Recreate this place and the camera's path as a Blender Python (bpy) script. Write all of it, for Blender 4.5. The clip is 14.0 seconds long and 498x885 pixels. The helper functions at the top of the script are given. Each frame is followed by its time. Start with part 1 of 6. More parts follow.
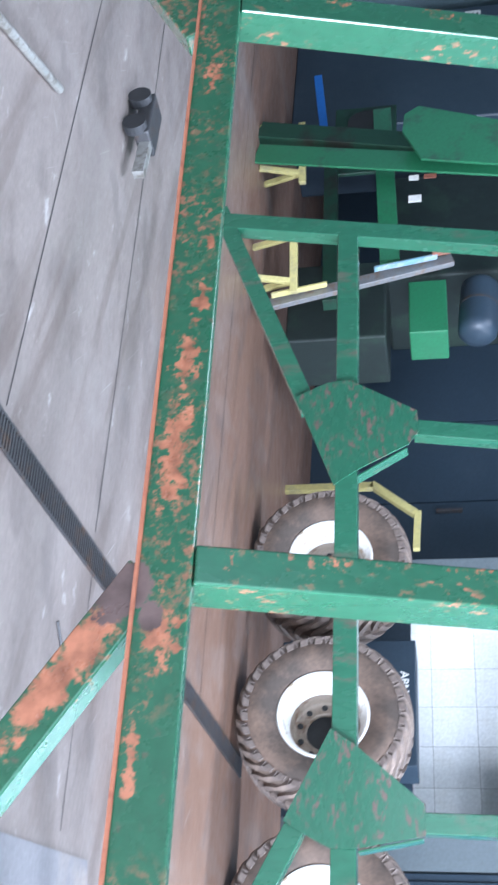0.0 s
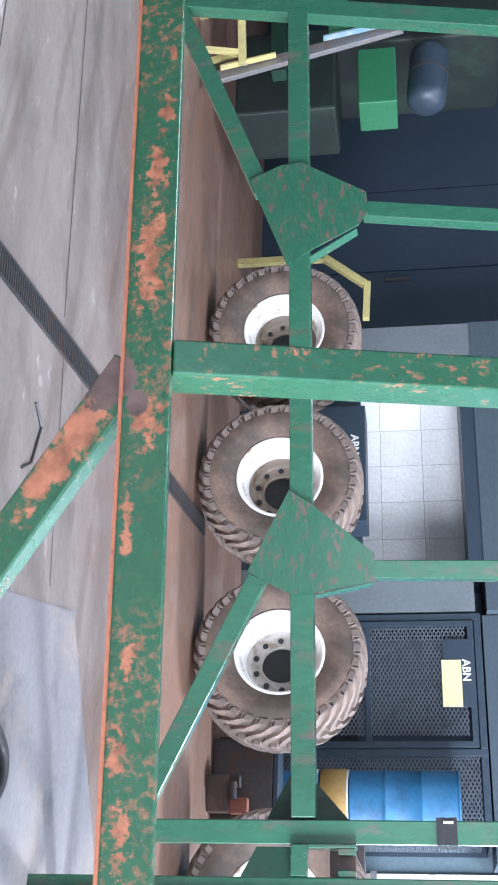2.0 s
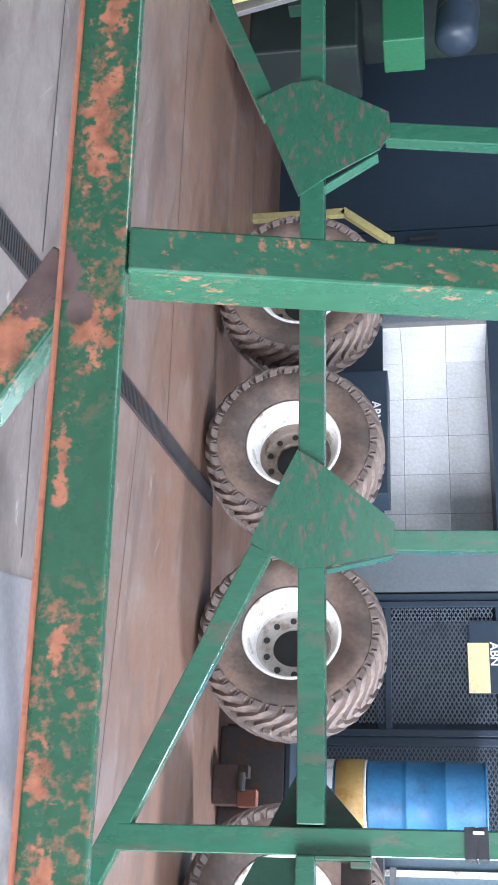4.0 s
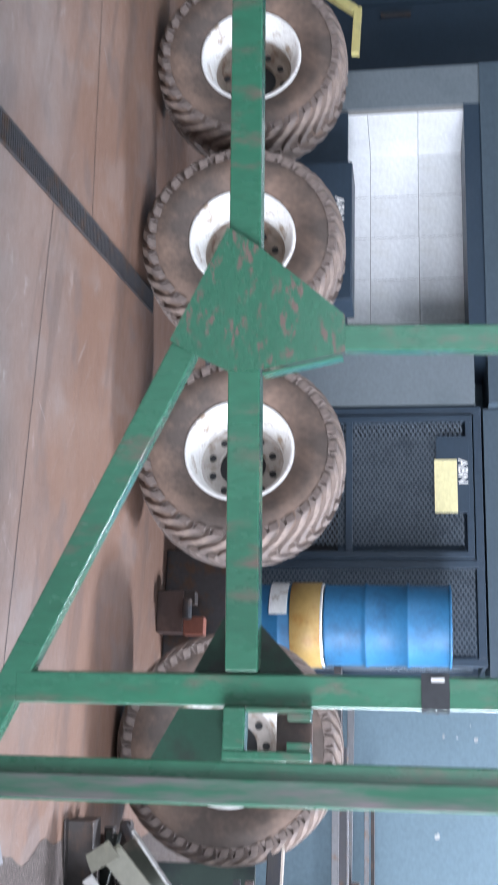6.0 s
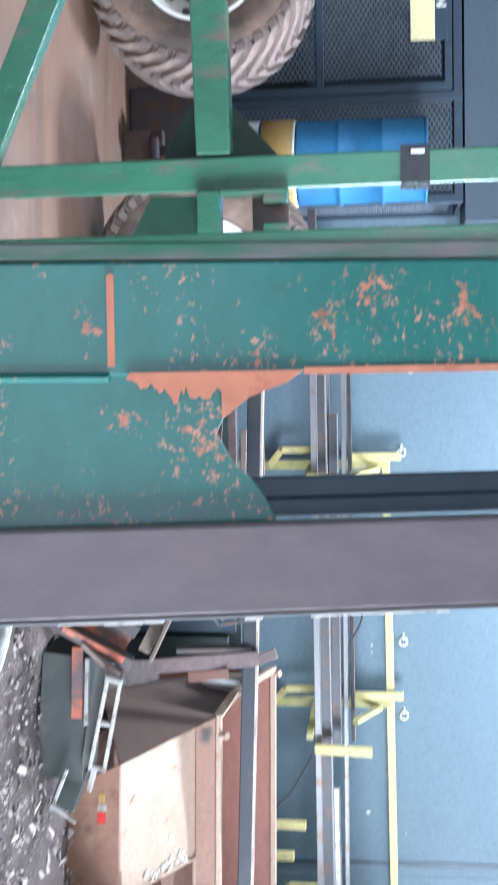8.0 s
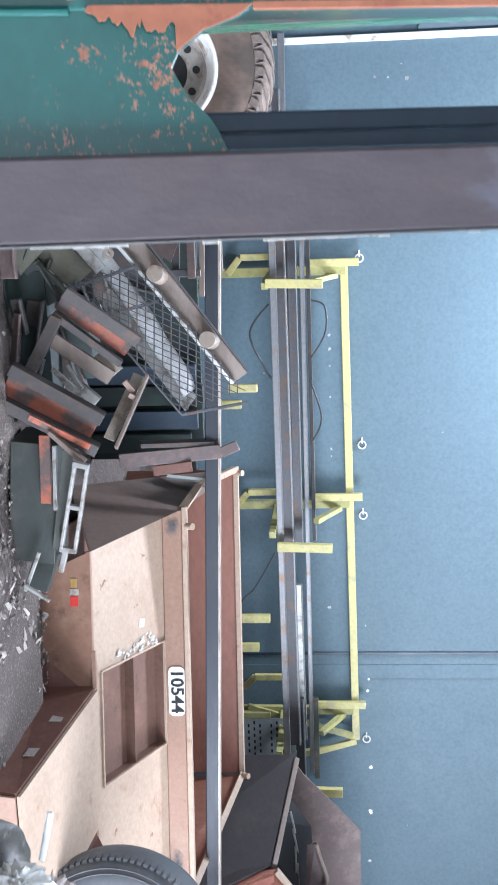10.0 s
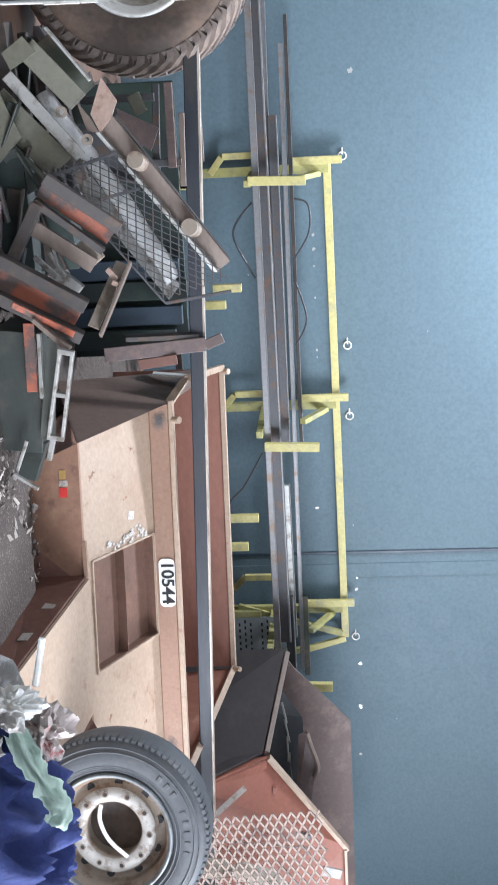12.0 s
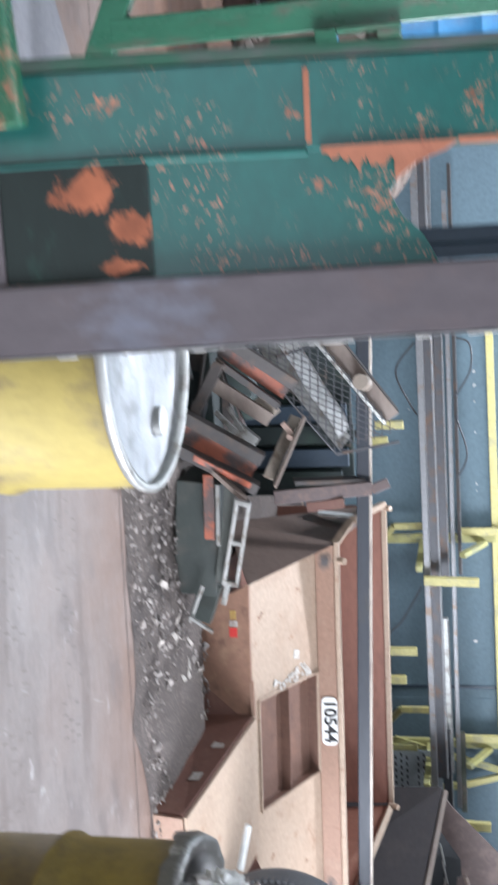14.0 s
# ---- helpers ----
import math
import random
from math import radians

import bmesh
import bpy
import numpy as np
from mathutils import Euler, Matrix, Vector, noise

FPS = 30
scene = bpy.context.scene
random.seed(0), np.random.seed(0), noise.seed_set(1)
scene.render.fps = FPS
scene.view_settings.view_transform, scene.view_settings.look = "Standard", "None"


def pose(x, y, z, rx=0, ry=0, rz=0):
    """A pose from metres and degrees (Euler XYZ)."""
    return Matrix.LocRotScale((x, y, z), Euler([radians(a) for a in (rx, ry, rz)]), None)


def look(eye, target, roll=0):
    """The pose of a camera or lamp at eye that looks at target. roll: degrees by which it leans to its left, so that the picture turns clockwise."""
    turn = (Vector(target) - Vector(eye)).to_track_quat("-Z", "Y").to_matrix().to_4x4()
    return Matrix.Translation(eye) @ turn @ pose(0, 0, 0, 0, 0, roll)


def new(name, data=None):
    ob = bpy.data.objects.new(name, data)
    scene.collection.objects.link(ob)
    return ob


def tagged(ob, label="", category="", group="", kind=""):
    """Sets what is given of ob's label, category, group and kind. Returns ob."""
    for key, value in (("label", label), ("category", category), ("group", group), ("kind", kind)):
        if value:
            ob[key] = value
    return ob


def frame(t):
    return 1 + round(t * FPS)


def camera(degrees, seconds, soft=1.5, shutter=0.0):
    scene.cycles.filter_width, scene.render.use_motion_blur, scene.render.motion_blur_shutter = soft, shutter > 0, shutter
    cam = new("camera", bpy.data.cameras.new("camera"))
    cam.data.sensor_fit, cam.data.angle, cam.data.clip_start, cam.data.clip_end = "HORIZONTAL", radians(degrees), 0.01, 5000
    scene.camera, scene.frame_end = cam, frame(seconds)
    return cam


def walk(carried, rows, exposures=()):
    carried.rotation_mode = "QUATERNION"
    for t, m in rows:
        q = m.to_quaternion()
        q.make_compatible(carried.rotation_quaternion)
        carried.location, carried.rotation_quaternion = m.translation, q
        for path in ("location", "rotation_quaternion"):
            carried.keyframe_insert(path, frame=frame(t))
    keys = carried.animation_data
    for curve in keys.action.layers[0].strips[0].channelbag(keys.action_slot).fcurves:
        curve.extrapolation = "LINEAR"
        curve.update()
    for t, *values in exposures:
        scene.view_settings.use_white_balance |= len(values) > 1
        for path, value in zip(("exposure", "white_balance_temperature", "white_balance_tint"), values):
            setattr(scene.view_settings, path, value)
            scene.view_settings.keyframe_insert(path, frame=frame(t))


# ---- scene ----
cam = camera(24.2, 14.0, soft=1.7, shutter=0.5)
# seconds, eye, yaw to the left, pitch, lean; the camera is held on its side
PATH = [
    (0, (0.558, -0.093, 1.578), 38.27, -10.07, -2.56),
    (0.2, (0.588, -0.122, 1.578), 37.15, -11.05, -2.9),
    (0.5, (0.669, -0.232, 1.577), 32.69, -11.86, -3.78),
    (1, (0.649, -0.389, 1.589), 27.95, -11.28, -3.84),
    (1.5, (0.638, -0.477, 1.589), 24.89, -9.48, -1.52),
    (2, (0.698, -0.430, 1.595), 26.54, -8.10, -2.19),
    (2.5, (0.782, -0.305, 1.589), 27.31, -7.97, -1.96),
    (3, (0.752, -0.172, 1.577), 27.25, -9.29, -2.04),
    (3.2, (0.681, -0.077, 1.572), 25.66, -9.11, -2.05),
    (5.3, (0.381, 0.787, 1.591), 25.60, -9.55, -1.36),
    (5.5, (0.335, 0.915, 1.567), 23.50, -8.75, -0.08),
    (6, (0.277, 1.025, 1.616), 16.60, -8.16, -0.66),
    (6.5, (0.340, 1.111, 1.597), 12.62, -7.35, -0.58),
    (7, (0.418, 1.213, 1.592), 8.16, -8.79, -0.66),
    (7.5, (0.544, 1.205, 1.593), 1.11, -7.80, 0.12),
    (8, (0.597, 1.180, 1.589), -3.41, -6.99, -0.63),
    (8.5, (0.588, 1.141, 1.574), -9.44, -7.33, -1.51),
    (9, (0.637, 1.115, 1.580), -10.76, -6.01, -0.92),
    (11.3, (0.947, 0.994, 1.619), -12.83, -4.31, -1.90),
    (11.5, (0.955, 0.996, 1.618), -13.58, -4.48, -1.81),
    (12, (0.973, 0.976, 1.615), -15.23, -4.68, -1.71),
    (12.5, (0.964, 0.962, 1.609), -16.12, -4.51, -2.24),
    (13, (0.961, 0.921, 1.608), -14.71, -5.93, -1.73),
    (13.5, (0.877, 0.915, 1.575), -12.83, -9.07, -0.73),
    (14, (0.707, 0.808, 1.533), -9.89, -11.71, -1.45),
]


def aim(eye, yaw, pitch, lean):
    a, b = radians(yaw), radians(pitch)
    way = Vector((-math.sin(a) * math.cos(b), math.cos(a) * math.cos(b), math.sin(b)))
    return look(eye, Vector(eye) + way, 90 + lean)


walk(cam, [(t, aim(eye, yaw, pitch, lean)) for t, eye, yaw, pitch, lean in PATH],
     exposures=[(0.0, 0.47, 5900, 10), (1.0, 0.38, 6200, 11), (2.0, 0.22, 6350, 14), (5.5, 0.0, 6400, 14), (6.5, -0.08, 6350, 13), (7.5, 0.10, 6250, 12), (8.0, 0.08, 6100, 10),
                (9.0, -0.07, 5980, 10), (11.0, -0.46, 6450, 10), (12.5, -0.53, 6550, 10), (14.0, -0.42, 6500, 10)])

# ---- world and light ----
world = bpy.data.worlds.new("world")
scene.world = world
world.use_nodes = True
wn = world.node_tree.nodes
sky = wn.new("ShaderNodeTexSky")
sky.sky_type, sky.sun_disc = "NISHITA", False
sky.sun_elevation, sky.sun_rotation = radians(30), radians(76)
world.node_tree.links.new(sky.outputs[0], wn["Background"].inputs[0])
wn["Background"].inputs[1].default_value = 0.12


def area(name, eye, target, w, h, watts, colour=(1, 1, 1)):
    data = bpy.data.lights.new(name, "AREA")
    data.shape, data.size, data.size_y, data.energy, data.color = "RECTANGLE", w, h, watts, colour
    ob = new(name, data)
    ob.matrix_world = look(eye, target)
    return ob


sun = new("sun", bpy.data.lights.new("sun", "SUN"))
sun.data.energy, sun.data.angle, sun.data.color = 3.5, radians(0.6), (1.0, 0.93, 0.84)
sun.matrix_world = look((20, 5, 12), (20 - math.sin(radians(76)) * 10, 5 - math.cos(radians(76)) * 10, 12 - 10 * math.tan(radians(30))))
DAY = (0.82, 0.88, 1.0)
area("east_door_light", (8.8, 0.8, 2.2), (0, 2.0, 1.0), 6.4, 3.9, 3900, DAY)
# fill added from behind the camera, for faces turned south
area("south_door_light", (1.0, -5.8, 2.3), (0.5, 4.0, 1.0), 8.0, 4.0, 190, DAY)
# added fill lamp under the closed roof, no fitting or skylight there
area("roof_light_front", (0.0, 2.5, 5.5), (0.0, 2.5, 0), 9.0, 1.2, 400, DAY)
area("roof_light_wall", (1.7, 9.25, 5.3), (1.8, 9.7, 0), 1.2, 0.6, 720, DAY)
# second added fill under the roof, for the west end
area("roof_light_west", (-5.0, 5.0, 5.5), (-5.0, 5.0, 0), 4.0, 1.0, 190, DAY)

# ---- materials ----


def mat(name, base, rough=0.6, metal=0.0, other=None, amount=0.5, scale=6.0, stretch=(1, 1, 1), sharp=0.12,
        third=None, third_at=0.62, third_scale=2.0, bump=0.15, bump_scale=60.0, vary=0.0, rough_vary=0.15, spec=0.5, mask=0.0):
    """Base colour with a second colour in noisy patches, a third in larger ones, fine grain and relief."""
    m = bpy.data.materials.new(name)
    m.use_nodes = True
    n, l = m.node_tree.nodes, m.node_tree.links
    b = n["Principled BSDF"]
    b.inputs["Metallic"].default_value = metal
    b.inputs["Specular IOR Level"].default_value = spec
    tc = n.new("ShaderNodeTexCoord")
    mp = n.new("ShaderNodeMapping")
    mp.inputs["Scale"].default_value = stretch
    l.new(tc.outputs["Object"], mp.inputs[0])

    def noise_tex(s, detail=6, src=None):
        t = n.new("ShaderNodeTexNoise")
        t.inputs["Scale"].default_value, t.inputs["Detail"].default_value = s, detail
        t.inputs["Roughness"].default_value = 0.65
        l.new((src or mp).outputs[0], t.inputs["Vector"])
        return t.outputs["Fac"]

    def ramp(fac, lo, hi):
        r = n.new("ShaderNodeMapRange")
        r.inputs[1].default_value, r.inputs[2].default_value = lo, hi
        l.new(fac, r.inputs[0])
        return r.outputs[0]

    def mix(fac, a, c, mode="MIX"):
        x = n.new("ShaderNodeMix")
        x.data_type, x.blend_type = "RGBA", mode
        if isinstance(fac, float):
            x.inputs[0].default_value = fac
        else:
            l.new(fac, x.inputs[0])
        for sock, v in ((x.inputs[6], a), (x.inputs[7], c)):
            if isinstance(v, tuple):
                sock.default_value = (*v, 1)
            else:
                l.new(v, sock)
        return x.outputs[2]

    col = base
    if other:
        cut = 0.72 - 0.44 * amount
        fac = ramp(noise_tex(scale), cut, cut + sharp)
        if mask:
            mul = n.new("ShaderNodeMath")
            mul.operation = "MULTIPLY"
            l.new(fac, mul.inputs[0])
            l.new(ramp(noise_tex(mask, 3), 0.46, 0.56), mul.inputs[1])
            fac = mul.outputs[0]
        col = mix(fac, col, other)
    if third:
        col = mix(ramp(noise_tex(third_scale), third_at, third_at + 0.16), col, third)
    grain = noise_tex(38.0, 4)
    tone = ramp(grain, 0.2, 0.8)
    g = n.new("ShaderNodeMapRange")
    g.inputs[3].default_value, g.inputs[4].default_value = 0.82, 1.16
    l.new(tone, g.inputs[0])
    gc = n.new("ShaderNodeCombineColor")
    for i in range(3):
        l.new(g.outputs[0], gc.inputs[i])
    col = mix(1.0, col, gc.outputs[0], "MULTIPLY")
    if vary:
        info = n.new("ShaderNodeObjectInfo")
        v = n.new("ShaderNodeMapRange")
        v.inputs[3].default_value, v.inputs[4].default_value = 1 - vary, 1 + vary
        l.new(info.outputs["Random"], v.inputs[0])
        vc = n.new("ShaderNodeCombineColor")
        for i in range(3):
            l.new(v.outputs[0], vc.inputs[i])
        col = mix(1.0, col, vc.outputs[0], "MULTIPLY")
    l.new(col, b.inputs["Base Color"])
    r = n.new("ShaderNodeMapRange")
    r.inputs[3].default_value, r.inputs[4].default_value = max(0.03, rough - rough_vary), min(1, rough + rough_vary)
    l.new(noise_tex(9.0, 5), r.inputs[0])
    l.new(r.outputs[0], b.inputs["Roughness"])
    if bump:
        bp = n.new("ShaderNodeBump")
        bp.inputs["Strength"].default_value, bp.inputs["Distance"].default_value = bump, 0.01
        l.new(noise_tex(bump_scale, 5), bp.inputs["Height"])
        l.new(bp.outputs[0], b.inputs["Normal"])
    return m


ORANGE = (0.37, 0.15, 0.085)
M_green = mat("green_paint_chipped", (0.020, 0.10, 0.052), 0.27, 0, (0.27, 0.125, 0.075), 0.50, 44.0, (1, 1, 1), 0.14, (0.13, 0.085, 0.065), 0.60, 30.0, bump=0.10, bump_scale=40, mask=2.2)
M_green_post = mat("green_paint_speckled", (0.024, 0.105, 0.058), 0.27, 0, (0.30, 0.14, 0.085), 0.37, 48.0, (1, 1, 0.6), 0.07, bump=0.08, bump_scale=40, mask=5.0)
M_green_rail = mat("green_paint_worn", (0.024, 0.115, 0.066), 0.27, 0, (0.115, 0.088, 0.072), 0.5, 16.0, (1, 1, 0.35), 0.18, bump=0.08, bump_scale=25, mask=3.0)
M_green_plate = mat("green_paint_scuffed", (0.022, 0.105, 0.06), 0.27, 0, (0.12, 0.085, 0.07), 0.47, 20.0, (1, 1, 2.4), 0.06, bump=0.08, bump_scale=30, mask=6.0)
M_teal = mat("teal_green_paint_chipped", (0.009, 0.104, 0.088), 0.38, 0, (0.44, 0.20, 0.13), 0.345, 130.0, (0.7, 1, 1), 0.07, (0.02, 0.06, 0.07), 0.55, 4.0, bump=0.08, bump_scale=30, mask=9.0)
M_primer = mat("orange_primer", (0.40, 0.15, 0.085), 0.6, 0, (0.3, 0.1, 0.06), 0.4, 22.0, bump=0.15)
M_machine = mat("machine_green", (0.024, 0.16, 0.072), 0.4, 0, (0.03, 0.085, 0.05), 0.4, 3.0, bump=0.06)
M_rail_brown = mat("weathered_brown_rail", (0.165, 0.128, 0.105), 0.55, 0.15, (0.12, 0.085, 0.07), 0.5, 7.0, (0.4, 1, 1), 0.2, bump=0.12)
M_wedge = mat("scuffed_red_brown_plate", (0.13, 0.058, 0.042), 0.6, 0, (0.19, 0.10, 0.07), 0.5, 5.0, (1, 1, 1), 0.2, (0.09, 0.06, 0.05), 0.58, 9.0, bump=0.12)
M_box_dark = mat("oily_green_box", (0.022, 0.028, 0.024), 0.5, 0.1, (0.045, 0.042, 0.035), 0.5, 6.0, (1, 1, 1), 0.2, bump=0.12)
M_machine_black = mat("grimy_black_green", (0.008, 0.016, 0.015), 0.6, 0, (0.014, 0.03, 0.022), 0.5, 3.0)
M_machine_dark = mat("machine_dark_green", (0.010, 0.048, 0.028), 0.5, 0, (0.015, 0.02, 0.015), 0.5, 3.0)
# bluish third colour paints the sheen of the raw steel
M_rust = mat("mill_scale_steel", (0.122, 0.102, 0.108), 0.42, 0.25, (0.155, 0.108, 0.10), 0.45, 9.0, (1, 1, 0.45), 0.3, (0.195, 0.225, 0.29), 0.51, 4.5, bump=0.1)
M_steel = mat("bare_steel_tube", (0.24, 0.24, 0.245), 0.4, 0.5, (0.25, 0.18, 0.14), 0.4, 9.0, bump=0.05)
M_steel_dark = mat("dark_steel", (0.08, 0.08, 0.085), 0.45, 0.5, (0.12, 0.08, 0.06), 0.45, 8.0, bump=0.08)
M_galv = mat("galvanised_steel", (0.42, 0.42, 0.40), 0.4, 0.6, (0.24, 0.225, 0.20), 0.5, 14.0, bump=0.1)
M_floor = mat("worn_concrete", (0.240, 0.207, 0.192), 0.42, 0, (0.135, 0.108, 0.096), 0.55, 1.3, (0.6, 1.0, 1), 0.3, (0.60, 0.585, 0.57), 0.62, 7.0, bump=0.2, bump_scale=30, rough_vary=0.25)
M_plate_floor = mat("blue_grey_steel_sheet", (0.235, 0.232, 0.245), 0.45, 0.1, (0.33, 0.285, 0.255), 0.5, 1.8, (1, 1, 1), 0.2, (0.14, 0.14, 0.165), 0.56, 3.5, bump=0.08)
M_gravel = mat("dark_gritty_soil", (0.085, 0.068, 0.06), 0.9, 0, (0.20, 0.16, 0.14), 0.42, 75.0, (1, 1, 1), 0.10, (0.055, 0.045, 0.042), 0.55, 2.5, bump=1.0, bump_scale=70)
M_wall = mat("blue_grey_wall_paint", (0.108, 0.160, 0.188), 0.55, 0, (0.095, 0.143, 0.170), 0.5, 0.8, sharp=0.4, bump=0.05, bump_scale=14, spec=0.25)
M_navy = mat("dark_blue_paint", (0.027, 0.045, 0.066), 0.45, 0, (0.036, 0.056, 0.078), 0.5, 2.0, sharp=0.3, bump=0.05)
M_grey = mat("blue_grey_panel", (0.145, 0.175, 0.19), 0.5, 0, (0.11, 0.14, 0.155), 0.5, 2.0, sharp=0.3, bump=0.05)
M_roof = mat("grey_roof_sheet", (0.25, 0.26, 0.27), 0.6, 0, (0.2, 0.2, 0.2), 0.5, 2.0)
M_tile = mat("white_glazed_tile", (0.76, 0.78, 0.78), 0.22, 0, (0.66, 0.66, 0.62), 0.45, 3.0, sharp=0.3, bump=0.02, vary=0.05)
M_grout = mat("grey_grout", (0.25, 0.25, 0.24), 0.9)
M_rubber = mat("dusty_black_rubber", (0.075, 0.058, 0.048), 0.75, 0, (0.23, 0.155, 0.115), 0.66, 2.4, sharp=0.3, bump=0.15, bump_scale=45)
M_lug = mat("worn_tread_rubber", (0.15, 0.12, 0.105), 0.8, 0, (0.27, 0.205, 0.165), 0.5, 6.0, sharp=0.3, bump=0.2)
M_rubber_new = mat("black_truck_rubber", (0.07, 0.077, 0.085), 0.6, 0, (0.105, 0.107, 0.11), 0.5, 4.0, sharp=0.3, bump=0.08)
M_rim = mat("white_rim_paint", (0.70, 0.70, 0.67), 0.4, 0, (0.34, 0.27, 0.2), 0.4, 9.0, bump=0.06)
M_rim_disc = mat("grimy_shaded_rim_disc", (0.40, 0.37, 0.335), 0.5, 0, (0.22, 0.17, 0.13), 0.5, 8.0, bump=0.08)
M_zinc = mat("bright_zinc_sheet", (0.88, 0.88, 0.87), 0.3, 0.0, (0.6, 0.59, 0.56), 0.40, 16.0, bump=0.3, bump_scale=22)
M_rim_rust = mat("grimy_wheel_steel", (0.30, 0.25, 0.205), 0.55, 0.2, (0.17, 0.11, 0.075), 0.5, 8.0, bump=0.12)
M_drum_blue = mat("blue_drum_paint", (0.02, 0.135, 0.275), 0.55, 0, (0.015, 0.085, 0.18), 0.5, 5.0, sharp=0.2, bump=0.08)
M_drum_yellow = mat("yellow_drum_paint", (0.31, 0.24, 0.065), 0.65, 0, (0.14, 0.105, 0.055), 0.5, 8.0, (1, 1, 0.6), 0.2, bump=0.12)
M_drum_ochre = mat("ochre_drum_paint", (0.36, 0.235, 0.075), 0.5, 0, (0.30, 0.16, 0.04), 0.5, 6.0, bump=0.1)
M_drum_olive = mat("olive_drum_paint", (0.17, 0.12, 0.025), 0.4, 0, (0.10, 0.07, 0.02), 0.5, 3.0, bump=0.08)
M_yellow = mat("yellow_rack_paint", (0.52, 0.465, 0.19), 0.5, 0, (0.40, 0.36, 0.19), 0.45, 7.0, bump=0.08)
M_yellow_dull = mat("dull_yellow_rack_paint", (0.36, 0.34, 0.13), 0.55, 0, (0.25, 0.25, 0.14), 0.5, 7.0, bump=0.08)
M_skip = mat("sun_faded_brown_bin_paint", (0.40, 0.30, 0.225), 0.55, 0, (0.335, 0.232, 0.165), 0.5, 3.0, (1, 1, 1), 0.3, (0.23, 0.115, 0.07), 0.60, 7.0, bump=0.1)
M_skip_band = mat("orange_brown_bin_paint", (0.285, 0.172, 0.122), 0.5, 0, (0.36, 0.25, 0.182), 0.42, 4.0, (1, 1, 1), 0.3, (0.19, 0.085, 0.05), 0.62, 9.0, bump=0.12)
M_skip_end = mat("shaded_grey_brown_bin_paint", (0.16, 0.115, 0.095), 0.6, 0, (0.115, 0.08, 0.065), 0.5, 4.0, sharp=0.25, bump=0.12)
M_skip_inside = mat("faded_red_bin_inside", (0.255, 0.115, 0.082), 0.6, 0, (0.19, 0.09, 0.066), 0.5, 3.0, (0.4, 1, 1), 0.3, (0.16, 0.08, 0.06), 0.62, 6.0, bump=0.1)
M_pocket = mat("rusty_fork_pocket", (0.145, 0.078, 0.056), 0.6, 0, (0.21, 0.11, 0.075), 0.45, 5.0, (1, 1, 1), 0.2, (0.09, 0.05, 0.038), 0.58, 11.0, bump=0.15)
M_sticker = mat("worn_silver_sticker", (0.34, 0.31, 0.28), 0.5, 0, (0.22, 0.16, 0.13), 0.45, 30.0, bump=0.05)
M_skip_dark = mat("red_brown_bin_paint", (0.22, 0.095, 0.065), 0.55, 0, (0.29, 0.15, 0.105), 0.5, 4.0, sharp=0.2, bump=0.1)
M_bin_red = mat("terracotta_bin_paint", (0.265, 0.098, 0.066), 0.55, 0, (0.20, 0.08, 0.058), 0.45, 3.0, sharp=0.25, bump=0.08)
M_bin_brown = mat("dark_rust_bin_plate", (0.115, 0.08, 0.072), 0.6, 0.1, (0.165, 0.115, 0.10), 0.5, 5.0, bump=0.1)
M_scrap = mat("rusty_scrap_steel", (0.052, 0.045, 0.042), 0.6, 0.15, (0.09, 0.062, 0.048), 0.45, 9.0, bump=0.15, vary=0.3)
M_scrap_red = mat("orange_scrap_paint", (0.27, 0.075, 0.04), 0.55, 0, (0.075, 0.052, 0.047), 0.64, 5.0, sharp=0.1, bump=0.12)
M_scrap_green = mat("grey_green_scrap_paint", (0.07, 0.078, 0.06), 0.55, 0.1, (0.125, 0.10, 0.08), 0.45, 6.0, bump=0.1)
M_white = mat("white_sticker", (0.75, 0.75, 0.72), 0.5, bump=0.0)
M_cream = mat("pale_yellow_notice", (0.72, 0.66, 0.36), 0.5, bump=0.0)
M_black = mat("black_ink", (0.015, 0.015, 0.017), 0.6, bump=0.0)
M_hose = mat("black_hose_rubber", (0.03, 0.032, 0.036), 0.5)
M_cloth = mat("blue_overall_cloth", (0.022, 0.036, 0.14), 0.9, 0, (0.032, 0.055, 0.19), 0.5, 4.0, sharp=0.3, bump=0.4, bump_scale=90)
M_cloth_mint = mat("pale_green_rag", (0.50, 0.62, 0.55), 0.85, 0, (0.36, 0.47, 0.42), 0.45, 12.0, bump=0.4, bump_scale=80)
M_plastic = mat("crumpled_clear_plastic", (0.62, 0.62, 0.60), 0.35, 0, (0.45, 0.42, 0.40), 0.5, 9.0, bump=0.5, bump_scale=40)
M_lid = mat("foil_bright_lid", (0.23, 0.234, 0.24), 0.42, 0.5, (0.14, 0.14, 0.138), 0.5, 11.0, bump=0.5, bump_scale=14)
M_red = mat("red_marking", (0.5, 0.03, 0.025), 0.5, bump=0)
M_strap = mat("blue_strap", (0.015, 0.13, 0.45), 0.6, bump=0.1)
M_bare = mat("bare_brown_steel", (0.095, 0.068, 0.064), 0.5, 0.1, (0.13, 0.085, 0.072), 0.5, 20.0, bump=0.1)
M_strip = mat("rusty_green_strip", (0.024, 0.105, 0.062), 0.45, 0.05, (0.13, 0.108, 0.112), 0.64, 26.0, (1, 1, 0.12), 0.25, bump=0.1)
M_tube_lit = mat("lit_tube_edge", (0.40, 0.345, 0.29), 0.45, 0.2, (0.24, 0.19, 0.16), 0.45, 14.0, (0.3, 1, 1), bump=0.08)
